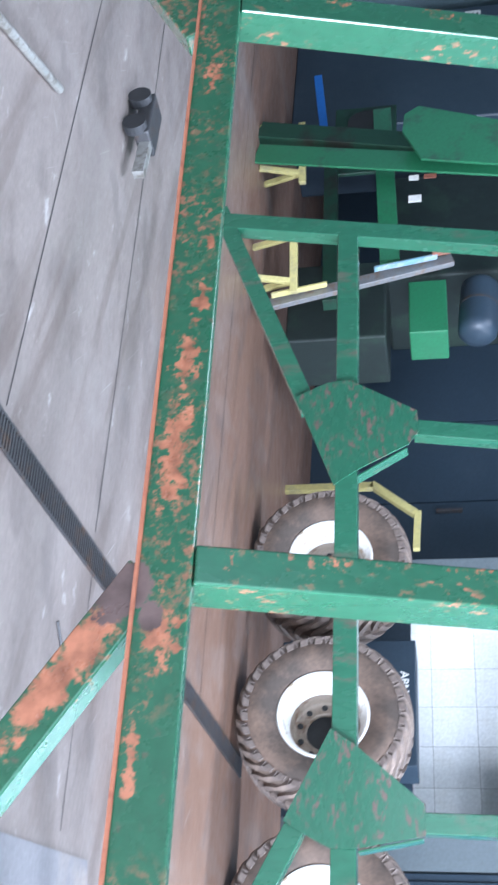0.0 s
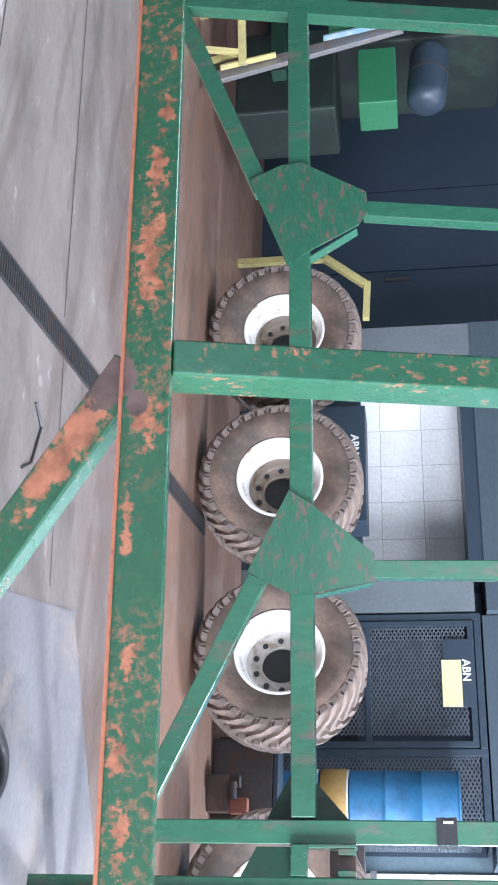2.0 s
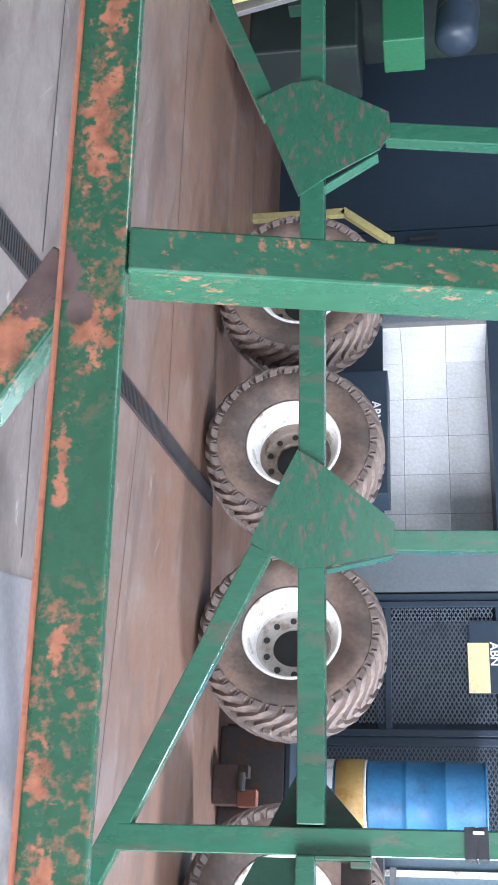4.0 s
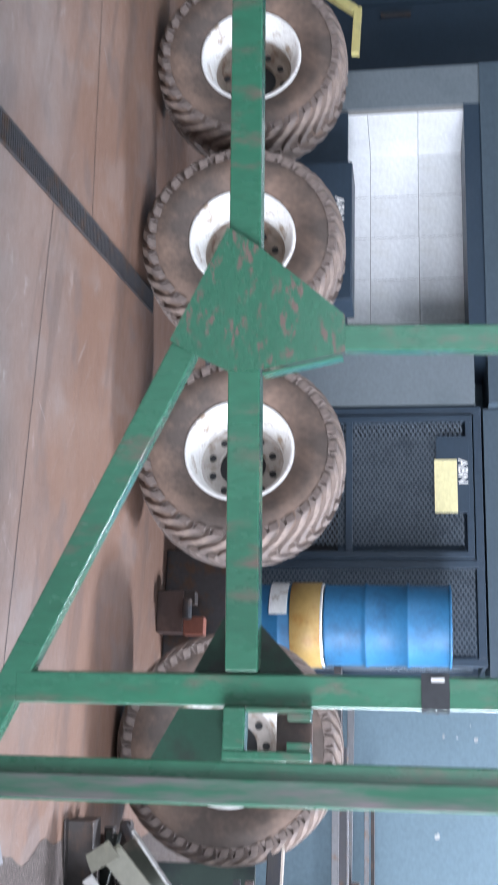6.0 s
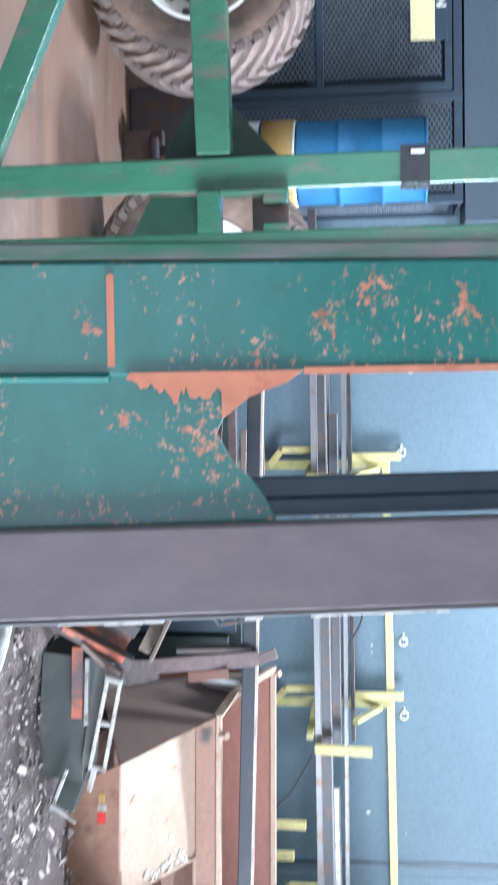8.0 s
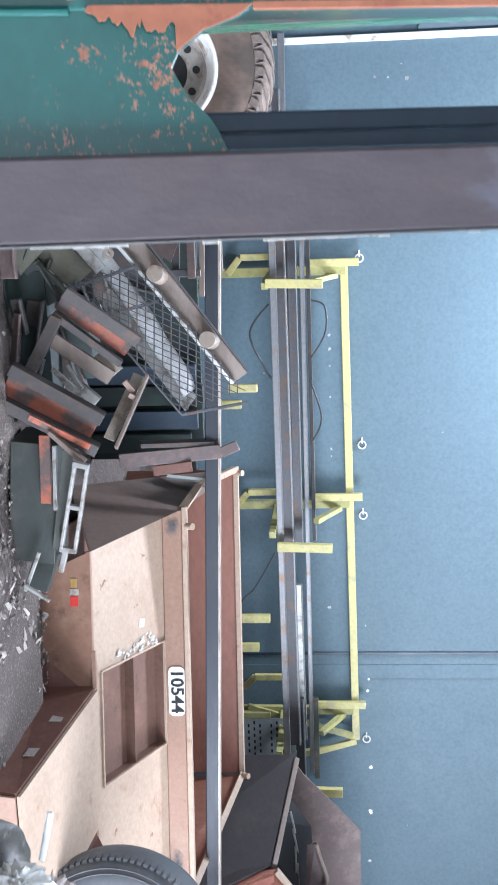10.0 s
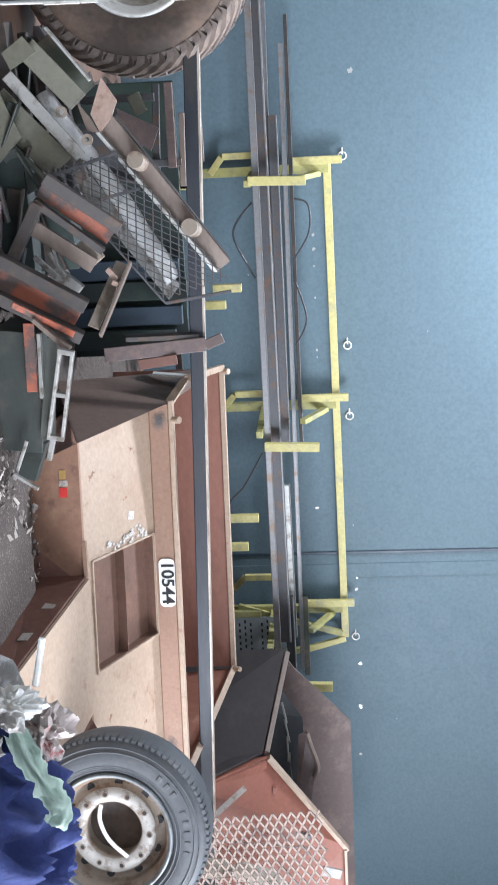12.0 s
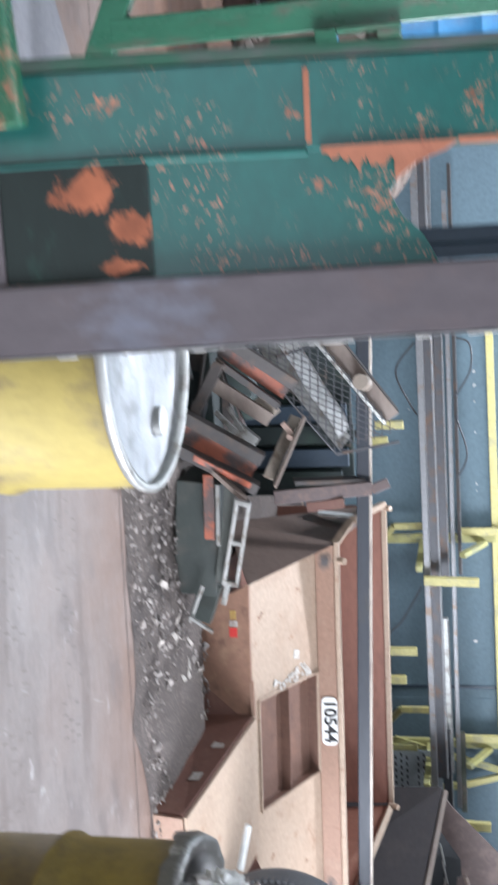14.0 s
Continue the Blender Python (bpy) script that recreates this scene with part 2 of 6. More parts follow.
M_apron = mat("rust_stained_shaded_bin_paint", (0.235, 0.125, 0.082), 0.6, 0, (0.33, 0.20, 0.13), 0.45, 6.0, (1, 1, 1), 0.25, (0.12, 0.06, 0.042), 0.56, 7.0, bump=0.15)
M_scrape = mat("scraped_bare_metal", (0.62, 0.60, 0.56), 0.35, 0.2, (0.35, 0.30, 0.25), 0.45, 60.0, bump=0.2)
M_cage_mesh = mat("blue_grey_mesh", (0.13, 0.16, 0.19), 0.5, 0.1, (0.09, 0.115, 0.14), 0.5, 9.0)
M_bin_side = mat("dark_bin_side", (0.036, 0.031, 0.032), 0.6, 0.1, (0.06, 0.048, 0.045), 0.45, 6.0, (1, 0.5, 1), 0.3, bump=0.15)
M_flake = mat("dusty_pale_flake", (0.38, 0.34, 0.30), 0.7, 0, (0.25, 0.21, 0.18), 0.5, 30.0)
M_lintel = mat("dull_navy_boarding", (0.062, 0.088, 0.108), 0.55, 0, (0.05, 0.072, 0.09), 0.5, 1.5, sharp=0.35, bump=0.05, spec=0.3)
M_dark = mat("dark_void", (0.018, 0.020, 0.022), 0.7)
M_salmon = mat("faded_pink_primer", (0.30, 0.21, 0.17), 0.6, 0, (0.20, 0.12, 0.085), 0.45, 12.0, bump=0.12)
M_olive = mat("dusty_olive_steel", (0.115, 0.112, 0.085), 0.6, 0.1, (0.16, 0.15, 0.10), 0.5, 5.0, (1, 1, 1), 0.25, (0.06, 0.052, 0.045), 0.58, 8.0, bump=0.12)
M_galv_dull = mat("dull_worn_steel", (0.25, 0.245, 0.23), 0.5, 0.3, (0.13, 0.11, 0.09), 0.5, 14.0, bump=0.12)
M_box_grey = mat("grey_green_box_side", (0.06, 0.066, 0.057), 0.55, 0.1, (0.05, 0.045, 0.04), 0.45, 8.0, bump=0.1)
M_scrap_orange = mat("bright_orange_scrap_paint", (0.36, 0.085, 0.04), 0.55, 0, (0.09, 0.055, 0.045), 0.5, 9.0, sharp=0.1, bump=0.1)

# hard gloss of the enamel
for m in (M_green, M_green_post, M_green_rail, M_green_plate, M_machine, M_teal):
    enamel = m.node_tree.nodes["Principled BSDF"]
    enamel.inputs["Coat Weight"].default_value, enamel.inputs["Coat Roughness"].default_value = 0.6, 0.18

fn, fl = M_floor.node_tree.nodes, M_floor.node_tree.links
bsdf = fn["Principled BSDF"]
was = bsdf.inputs["Base Color"].links[0].from_socket
tc = fn.new("ShaderNodeTexCoord")
sx = fn.new("ShaderNodeSeparateXYZ")
fl.new(tc.outputs["Object"], sx.inputs[0])
wob = fn.new("ShaderNodeTexNoise")
wob.inputs["Scale"].default_value, wob.inputs["Detail"].default_value = 1.4, 8
fl.new(tc.outputs["Object"], wob.inputs["Vector"])
add = fn.new("ShaderNodeMath")
add.operation = "MULTIPLY_ADD"
add.inputs[1].default_value = 2.4
fl.new(wob.outputs["Fac"], add.inputs[0])
fl.new(sx.outputs["Y"], add.inputs[2])
band = fn.new("ShaderNodeMapRange")
band.inputs[1].default_value, band.inputs[2].default_value, band.inputs[4].default_value = 5.6, 7.4, 0.85
fl.new(add.outputs[0], band.inputs[0])
mixd = fn.new("ShaderNodeMix")
mixd.data_type = "RGBA"
mixd.inputs[7].default_value = (0.215, 0.12, 0.08, 1)
fl.new(band.outputs[0], mixd.inputs[0])
fl.new(was, mixd.inputs[6])
last = mixd.outputs[2]
# scratches in two directions and darker drag marks
for turn, sc, lo, colour, keep in ((35, (2.5, 46.0, 1), 0.68, (0.42, 0.39, 0.37, 1), 0.5), (-62, (3.0, 40.0, 1), 0.69, (0.42, 0.39, 0.37, 1), 0.5), (70, (1.2, 2.6, 1), 0.56, (0.34, 0.315, 0.30, 1), 0.16), (-20, (2.2, 3.4, 1), 0.58, (0.13, 0.11, 0.105, 1), 0.4), (8, (0.5, 5.0, 1), 0.57, (0.12, 0.09, 0.078, 1), 0.42)):
    mp = fn.new("ShaderNodeMapping")
    mp.inputs["Rotation"].default_value = (0, 0, radians(turn))
    mp2 = fn.new("ShaderNodeMapping")
    mp2.inputs["Scale"].default_value = sc
    nt = fn.new("ShaderNodeTexNoise")
    nt.inputs["Scale"].default_value, nt.inputs["Detail"].default_value = 1.0, 4
    mr = fn.new("ShaderNodeMapRange")
    mr.inputs[1].default_value, mr.inputs[2].default_value, mr.inputs[4].default_value = lo, lo + 0.07, keep
    mx = fn.new("ShaderNodeMix")
    mx.data_type = "RGBA"
    mx.inputs[7].default_value = colour
    fl.new(tc.outputs["Object"], mp.inputs[0])
    fl.new(mp.outputs[0], mp2.inputs[0])
    fl.new(mp2.outputs[0], nt.inputs["Vector"])
    fl.new(nt.outputs["Fac"], mr.inputs[0])
    fl.new(mr.outputs[0], mx.inputs[0])
    fl.new(last, mx.inputs[6])
    last = mx.outputs[2]
fl.new(last, bsdf.inputs["Base Color"])



def wear(material, spots, colour, scale=22.0, amp=1.5, lo=0.30, soft=0.12):
    """Paint worn through to another colour in ragged patches: spots are (x, z, half width, half height, turn)."""
    n, l = material.node_tree.nodes, material.node_tree.links
    b = n["Principled BSDF"]
    old = b.inputs["Base Color"].links[0].from_socket
    co = n.new("ShaderNodeTexCoord")
    best = None
    for x, z, rx, rz, turn in spots:
        mp = n.new("ShaderNodeMapping")
        mp.vector_type = "TEXTURE"
        mp.inputs["Location"].default_value = (x, 0, z)
        mp.inputs["Rotation"].default_value = (0, radians(turn), 0)
        mp.inputs["Scale"].default_value = (rx, 1000.0, rz)
        l.new(co.outputs["Object"], mp.inputs[0])
        ln = n.new("ShaderNodeVectorMath")
        ln.operation = "LENGTH"
        l.new(mp.outputs[0], ln.inputs[0])
        if best is None:
            best = ln.outputs["Value"]
        else:
            mn = n.new("ShaderNodeMath")
            mn.operation = "MINIMUM"
            l.new(best, mn.inputs[0])
            l.new(ln.outputs["Value"], mn.inputs[1])
            best = mn.outputs[0]
    nt = n.new("ShaderNodeTexNoise")
    nt.inputs["Scale"].default_value, nt.inputs["Detail"].default_value, nt.inputs["Roughness"].default_value = scale, 6, 0.7
    l.new(co.outputs["Object"], nt.inputs["Vector"])
    ma = n.new("ShaderNodeMath")
    ma.operation = "MULTIPLY_ADD"
    ma.inputs[1].default_value = amp
    l.new(nt.outputs["Fac"], ma.inputs[0])
    inv = n.new("ShaderNodeMath")
    inv.operation = "SUBTRACT"
    inv.inputs[0].default_value = 1.0 - amp / 2
    l.new(best, inv.inputs[1])
    l.new(inv.outputs[0], ma.inputs[2])
    mr = n.new("ShaderNodeMapRange")
    mr.inputs[1].default_value, mr.inputs[2].default_value = lo, lo + soft
    l.new(ma.outputs[0], mr.inputs[0])
    mx = n.new("ShaderNodeMix")
    mx.data_type = "RGBA"
    tint = n.new("ShaderNodeMix")
    tint.data_type = "RGBA"
    tint.inputs[6].default_value = (*(c * 0.55 for c in colour), 1)
    tint.inputs[7].default_value = (*(c * 1.15 for c in colour), 1)
    nz = n.new("ShaderNodeTexNoise")
    nz.inputs["Scale"].default_value, nz.inputs["Detail"].default_value = scale * 0.7, 5
    l.new(co.outputs["Object"], nz.inputs["Vector"])
    nr = n.new("ShaderNodeMapRange")
    nr.inputs[1].default_value, nr.inputs[2].default_value = 0.35, 0.6
    l.new(nz.outputs["Fac"], nr.inputs[0])
    l.new(nr.outputs[0], tint.inputs[0])
    l.new(tint.outputs[2], mx.inputs[7])
    l.new(mr.outputs[0], mx.inputs[0])
    l.new(old, mx.inputs[6])
    l.new(mx.outputs[2], b.inputs["Base Color"])


PRIMER = (0.38, 0.15, 0.085)
wear(M_green, ((-0.50, 0.775, 0.24, 0.055, 34), (-0.22, 0.58, 0.10, 0.03, 34)), PRIMER, 26.0, 2.6, 0.15, 0.3)
wear(M_green, ((-0.57, 0.965, 0.12, 0.06, 0), (-0.93, 0.955, 0.12, 0.05, 0), (-1.06, 0.965, 0.14, 0.05, 8), (-1.25, 0.965, 0.13, 0.045, 0), (-1.42, 0.985, 0.08, 0.03, 0), (0.36, 0.95, 0.10, 0.03, 0),
               (-0.32, 0.93, 0.12, 0.025, 0), (0.0, 0.95, 0.05, 0.03, 0), (0.2, 0.93, 0.08, 0.03, 0), (-2.2, 0.96, 0.07, 0.04, 0), (-1.6, 1.0, 0.05, 0.02, 0)), PRIMER, 36.0, 4.0, 0.38, 0.3)
wear(M_green, ((-0.665, 0.880, 0.095, 0.065, 34), (-0.605, 0.945, 0.04, 0.032, 0)), (0.125, 0.085, 0.078), 18.0, 1.8, 0.15, 0.12)
wear(M_green_post, ((-0.75, 1.10, 0.06, 0.03, 0), (-0.76, 1.32, 0.04, 0.10, 0), (-0.78, 1.6, 0.03, 0.12, 0), (-2.55, 1.3, 0.05, 0.1, 0), (-2.56, 1.6, 0.05, 0.16, 0)), PRIMER, 50.0, 3.5, 0.8, 0.25)
for m in (M_skip_band, M_skip):
    wear(m, ((2.56, 0.578, 0.075, 0.055, 0), (4.50, 0.565, 0.12, 0.045, 0)), (0.075, 0.07, 0.07), 30.0, 1.3, 0.12, 0.6)
wear(M_skip, ((2.78, 0.31, 0.05, 0.02, 20), (2.95, 0.42, 0.03, 0.012, 40), (4.1, 0.33, 0.05, 0.014, 10), (2.70, 0.45, 0.04, 0.012, -30), (4.25, 0.45, 0.03, 0.012, 0)), (0.25, 0.13, 0.08), 40.0, 4.0, 0.55, 0.4)
wear(M_teal, ((0.535, 1.66, 0.045, 0.035, 0), (0.56, 1.72, 0.03, 0.03, 0), (0.53, 1.80, 0.04, 0.05, 0), (0.665, 1.405, 0.055, 0.055, 0), (0.545, 1.525, 0.045, 0.03, 0), (0.52, 1.58, 0.04, 0.035, 0), (0.585, 1.46, 0.02, 0.03, 0), (0.55, 1.30, 0.04, 0.02, 0), (0.53, 1.08, 0.03, 0.05, 0), (0.64, 1.33, 0.02, 0.04, 0)), PRIMER, 95.0, 5.0, 0.8, 0.3)

# ---- mesh helpers ----


def part(name, bm, material, parent=None, label="", smooth=False):
    me = bpy.data.meshes.new(name)
    bmesh.ops.recalc_face_normals(bm, faces=bm.faces)
    bm.to_mesh(me)
    bm.free()
    if smooth:
        me.polygons.foreach_set("use_smooth", [True] * len(me.polygons))
    me.materials.append(material)
    ob = new(name, me)
    if parent is not None:
        ob.parent = parent
    if label:
        ob["label"] = label
    return ob


def thing(name, label, category, at=(0, 0, 0), rz=0, group="", kind=""):
    ob = new(name)
    ob.matrix_world = pose(*at, 0, 0, rz)
    return tagged(ob, label, category, group, kind)


def box(x0, x1, y0, y1, z0, z1, bevel=0.0, bm=None):
    own = bm is None
    bm = bm or bmesh.new()
    r = bmesh.ops.create_cube(bm, size=1.0)
    m = Matrix.Translation(((x0 + x1) / 2, (y0 + y1) / 2, (z0 + z1) / 2)) @ Matrix.Diagonal((abs(x1 - x0), abs(y1 - y0), abs(z1 - z0), 1))
    bmesh.ops.transform(bm, matrix=m, verts=r["verts"])
    if bevel:
        e = {e for v in r["verts"] for e in v.link_edges}
        bmesh.ops.bevel(bm, geom=list(e), offset=bevel, segments=2, affect="EDGES", profile=0.5)
    return bm


def along(p, q, side=(0, 1, 0)):
    """A pose at p whose z runs to q and whose y is near side."""
    p, q = Vector(p), Vector(q)
    z = (q - p).normalized()
    y = Vector(side) - z * z.dot(Vector(side))
    if y.length < 1e-5:
        y = z.orthogonal()
    y.normalize()
    x = y.cross(z)
    m = Matrix((x, y, z)).transposed().to_4x4()
    return Matrix.Translation(p) @ m, (q - p).length


def bar(p, q, w, d, side=(0, 1, 0), bevel=0.004, bm=None):
    """A rectangular bar from p to q: w across, d along side."""
    m, n = along(p, q, side)
    own = box(-w / 2, w / 2, -d / 2, d / 2, 0, n, bevel)
    bmesh.ops.transform(own, matrix=m, verts=own.verts)
    return merge(bm, own)


def merge(bm, own):
    if bm is None:
        return own
    me = bpy.data.meshes.new("tmp")
    own.to_mesh(me)
    own.free()
    bm.from_mesh(me)
    bpy.data.meshes.remove(me)
    return bm


def rod(p, q, r, seg=16, r2=None, bm=None, caps=True):
    m, n = along(p, q)
    own = bmesh.new()
    bmesh.ops.create_cone(own, cap_ends=caps, segments=seg, radius1=r, radius2=r if r2 is None else r2, depth=n)
    bmesh.ops.transform(own, matrix=m @ Matrix.Translation((0, 0, n / 2)), verts=own.verts)
    return merge(bm, own)


def lathe(profile, seg=48, bm=None, axis="z"):
    """Revolve (r, h) pairs about z."""
    bm = bm or bmesh.new()
    rings = []
    for r, h in profile:
        rings.append([bm.verts.new((r * math.cos(2 * math.pi * i / seg), r * math.sin(2 * math.pi * i / seg), h)) for i in range(seg)])
    for a, b in zip(rings, rings[1:]):
        for i in range(seg):
            bm.faces.new((a[i], a[(i + 1) % seg], b[(i + 1) % seg], b[i]))
    return bm


def slab(points, thick, bm=None):
    """A flat plate through 3D points (in order), given a thickness along its normal, away from the viewer's side."""
    bm = bm or bmesh.new()
    vs = [Vector(p) for p in points]
    n = (vs[1] - vs[0]).cross(vs[-1] - vs[0]).normalized() * thick
    a = [bm.verts.new(v) for v in vs]
    b = [bm.verts.new(v + n) for v in vs]
    bm.faces.new(a)
    bm.faces.new(b[::-1])
    for i in range(len(vs)):
        j = (i + 1) % len(vs)
        bm.faces.new((a[i], b[i], b[j], a[j]))
    return bm


def pipe(points, r, seg=8, bm=None, closed=False):
    """A round tube along points."""
    bm = bm or bmesh.new()
    pts = [Vector(p) for p in points]
    rings = []
    for i, p in enumerate(pts):
        t = (pts[min(i + 1, len(pts) - 1)] - pts[max(i - 1, 0)]).normalized()
        x = t.orthogonal().normalized() if abs(t.z) > 0.99 else t.cross(Vector((0, 0, 1))).normalized()
        y = t.cross(x)
        rings.append([bm.verts.new(p + r * (math.cos(2 * math.pi * k / seg) * x + math.sin(2 * math.pi * k / seg) * y)) for k in range(seg)])
    for a, b in zip(rings, rings[1:]):
        for k in range(seg):
            bm.faces.new((a[k], a[(k + 1) % seg], b[(k + 1) % seg], b[k]))
    bm.faces.new(rings[0])
    bm.faces.new(rings[-1][::-1])
    return bm


def spline(points, n=8):
    """A smooth line through points."""
    p = [Vector(q) for q in points]
    out = []
    for i in range(len(p) - 1):
        a, b, c, d = p[max(i - 1, 0)], p[i], p[i + 1], p[min(i + 2, len(p) - 1)]
        for k in range(n):
            t = k / n
            out.append(0.5 * (2 * b + (c - a) * t + (2 * a - 5 * b + 4 * c - d) * t * t + (3 * b - a - 3 * c + d) * t ** 3))
    return out + [p[-1]]


def writing(text, size, m, material, parent, name="lettering"):
    cu = bpy.data.curves.new(name, "FONT")
    cu.body, cu.size, cu.extrude, cu.align_x, cu.align_y = text, size, 0.0008, "CENTER", "CENTER"
    cu.offset = size * 0.02
    tmp = bpy.data.objects.new("tmp", cu)
    me = bpy.data.meshes.new_from_object(tmp)
    bpy.data.objects.remove(tmp)
    me.materials.clear()
    me.materials.append(material)
    ob = new(name, me)
    ob.parent = parent
    ob.matrix_local = m
    return ob

# ---- the building ----
WALL_Y = 10.15


def structure(name, bm, material, label, category, parent=None):
    return tagged(part(name, bm, material, parent), label, category, kind="structure")


floor = structure("floor", box(-12, 9, -6, 10.4, -0.25, 0), M_floor, "worn stained concrete workshop floor with drag marks", "floor")
wall_north = structure("wall_north", box(-12, 9, WALL_Y, WALL_Y + 0.2, 0, 5.6), M_wall, "blue-grey painted sheet wall with a seam", "wall")
structure("wall_west", box(-12.2, -12, -6, 10.35, 0, 5.6), M_wall, "blue-grey painted workshop wall", "wall")
# unseen south wall, its doorway assumed to go with the fill
south = box(-12, -3.2, -6.2, -6, 0, 5.6)
box(5.2, 9, -6.2, -6, 0, 5.6, bm=south)
box(-3.2, 5.2, -6.2, -6, 4.4, 5.6, bm=south)
structure("wall_south", south, M_wall, "blue-grey wall with a wide open doorway", "wall")
east = box(9, 9.2, -6.2, -2.6, 0, 5.6)
box(9, 9.2, 4.2, 10.35, 0, 5.6, bm=east)
box(9, 9.2, -2.6, 4.2, 4.3, 5.6, bm=east)
structure("wall_east", east, M_wall, "blue-grey wall with a wide open doorway", "wall")
structure("ceiling", box(-12.2, 9.2, -6.2, 10.35, 5.6, 5.75), M_roof, "grey sheet-metal workshop roof", "ceiling")
structure("ground", box(-80, 80, -80, 60, -0.6, -0.3), M_floor, "pale yard outside the doorway", "ground")

# seam and cover strip of the sheet wall
SEAM_X = 4.45
trim = box(SEAM_X - 0.012, SEAM_X + 0.012, WALL_Y - 0.012, WALL_Y, 0, 5.6, 0.003)
structure("trim", trim, M_navy, "dark vertical joint strip on the blue wall", "trim")
structure("trim", box(SEAM_X + 0.10, SEAM_X + 0.22, WALL_Y - 0.006, WALL_Y, 0, 5.6, 0.002), M_wall, "blue cover strip beside the wall joint", "trim")

# ---- tiled washing bay, west of the cage ----
FY = 9.4  # front of the built-in row along the wall
bay = thing("wash_bay", "recessed washing bay lined with white tiles in a blue-grey surround", "bay", kind="structure")
part("pillar", box(-5.42, -5.06, FY, WALL_Y, 0, 2.16), M_grey, bay)
part("pillar", box(-2.92, -2.5, FY, WALL_Y, 0, 2.06), M_grey, bay)
part("lintel", box(-5.42, -2.5, FY - 0.02, WALL_Y, 2.16, 2.75), M_lintel, bay)
part("fascia", box(-2.49, -0.44, FY + 0.10, WALL_Y - 0.002, 2.12, 3.3), M_lintel, bay, "dark blue boarding over the cage")
part("fascia", box(-5.42, -2.495, FY + 0.02, WALL_Y - 0.002, 2.755, 3.3), M_lintel, bay)
part("soffit", box(-5.06, -2.92, FY, WALL_Y, 2.03, 2.16), M_navy, bay)
part("lining", box(-5.06, -5.02, FY + 0.02, WALL_Y, 0, 2.03), M_grout, bay)
part("lining", box(-5.02, -2.92, WALL_Y - 0.05, WALL_Y, 0, 2.03), M_grout, bay)
tile_a = box(-0.193, 0.193, -0.006, 0, -0.203, 0.203, 0.003)
t0 = part("tile", tile_a, M_tile, bay)
t0.location = (-4.8, WALL_Y - 0.05, 0.25)
for i in range(6):
    for j in range(5):
        if i or j:
            t = new("tile", t0.data)
            t.parent = bay
            t.location = (-4.82 + 0.39 * i, WALL_Y - 0.05, 0.23 + 0.41 * j)
for i in range(2):
    for j in range(5):
        t = new("tile", t0.data)
        t.parent = bay
        t.matrix_local = pose(-5.02, 9.62 + 0.39 * i, 0.23 + 0.41 * j, 0, 0, 90)
part("upstand", box(-5.02, -2.92, FY - 0.02, FY + 0.06, 0, 1.1), M_navy, bay, "dark blue low front panel")

# dark sliding doors further west
doors = thing("door_1", "closed dark navy double sheet door", "door", kind="structure")
part("door_leaf", box(-7.6, -6.55, WALL_Y - 0.09, WALL_Y - 0.003, 0, 3.0), M_navy, doors)
part("door_leaf", box(-6.53, -5.44, WALL_Y - 0.09, WALL_Y - 0.003, 0, 3.0), M_navy, doors)
part("handle", bar((-6.4, WALL_Y - 0.13, 1.35), (-6.4, WALL_Y - 0.13, 1.62), 0.03, 0.05), M_steel_dark, doors, "dark steel handle")
part("door_leaf", box(-12, -7.62, WALL_Y - 0.09, WALL_Y - 0.003, 0, 3.2), M_navy, doors)

# floor drain
drain = thing("floor_drain", "long narrow steel floor drain with a slotted grate", "drain", (-1.93, 3.0, 0), 8.2, kind="structure")
part("channel", box(-0.06, 0.06, -4.0, 4.6, 0.001, 0.004), M_dark, drain)
part("edge", box(-0.068, -0.056, -4.0, 4.6, 0.001, 0.009), M_steel_dark, drain)
part("edge", box(0.056, 0.068, -4.0, 4.6, 0.001, 0.009), M_steel_dark, drain)
slats = bmesh.new()
for i in range(330):
    y = -3.95 + i * 0.026
    box(-0.056, 0.056, y, y + 0.012, 0.004, 0.008, bm=slats)
tagged(part("grating", slats, M_steel_dark, drain), kind="stuff")

# ---- mesh cage with notices ----


def lattice(w, h, step, r, slim=0.55):
    """Expanded metal in the xz plane, from the lower left corner."""
    bm = bmesh.new()
    dx, dz = step, step * slim
    nx, nz = int(w / dx), int(h / dz)

    def strand(a, b):
        d = Vector((b[0] - a[0], 0, b[1] - a[1]))
        if d.length < 1e-4:
            return
        n = Vector((-d.z, 0, d.x)).normalized() * r
        p, q = Vector((a[0], 0, a[1])), Vector((b[0], 0, b[1]))
        v = [bm.verts.new(c) for c in (p - n, q - n, q + n, p + n)]
        o = [bm.verts.new(c.co + Vector((0, r * 1.5, 0))) for c in v]
        bm.faces.new(v)
        for i in range(4):
            j = (i + 1) % 4
            bm.faces.new((v[i], o[i], o[j], v[j]))
    for i in range(nx):
        for k in range(nz):
            x, z = i * dx, k * dz
            strand((x, z), (x + dx / 2, z + dz / 2))
            strand((x + dx / 2, z + dz / 2), (x + dx, z))
            strand((x, z + dz), (x + dx / 2, z + dz / 2))
            strand((x + dx / 2, z + dz / 2), (x + dx, z + dz))
    return bm


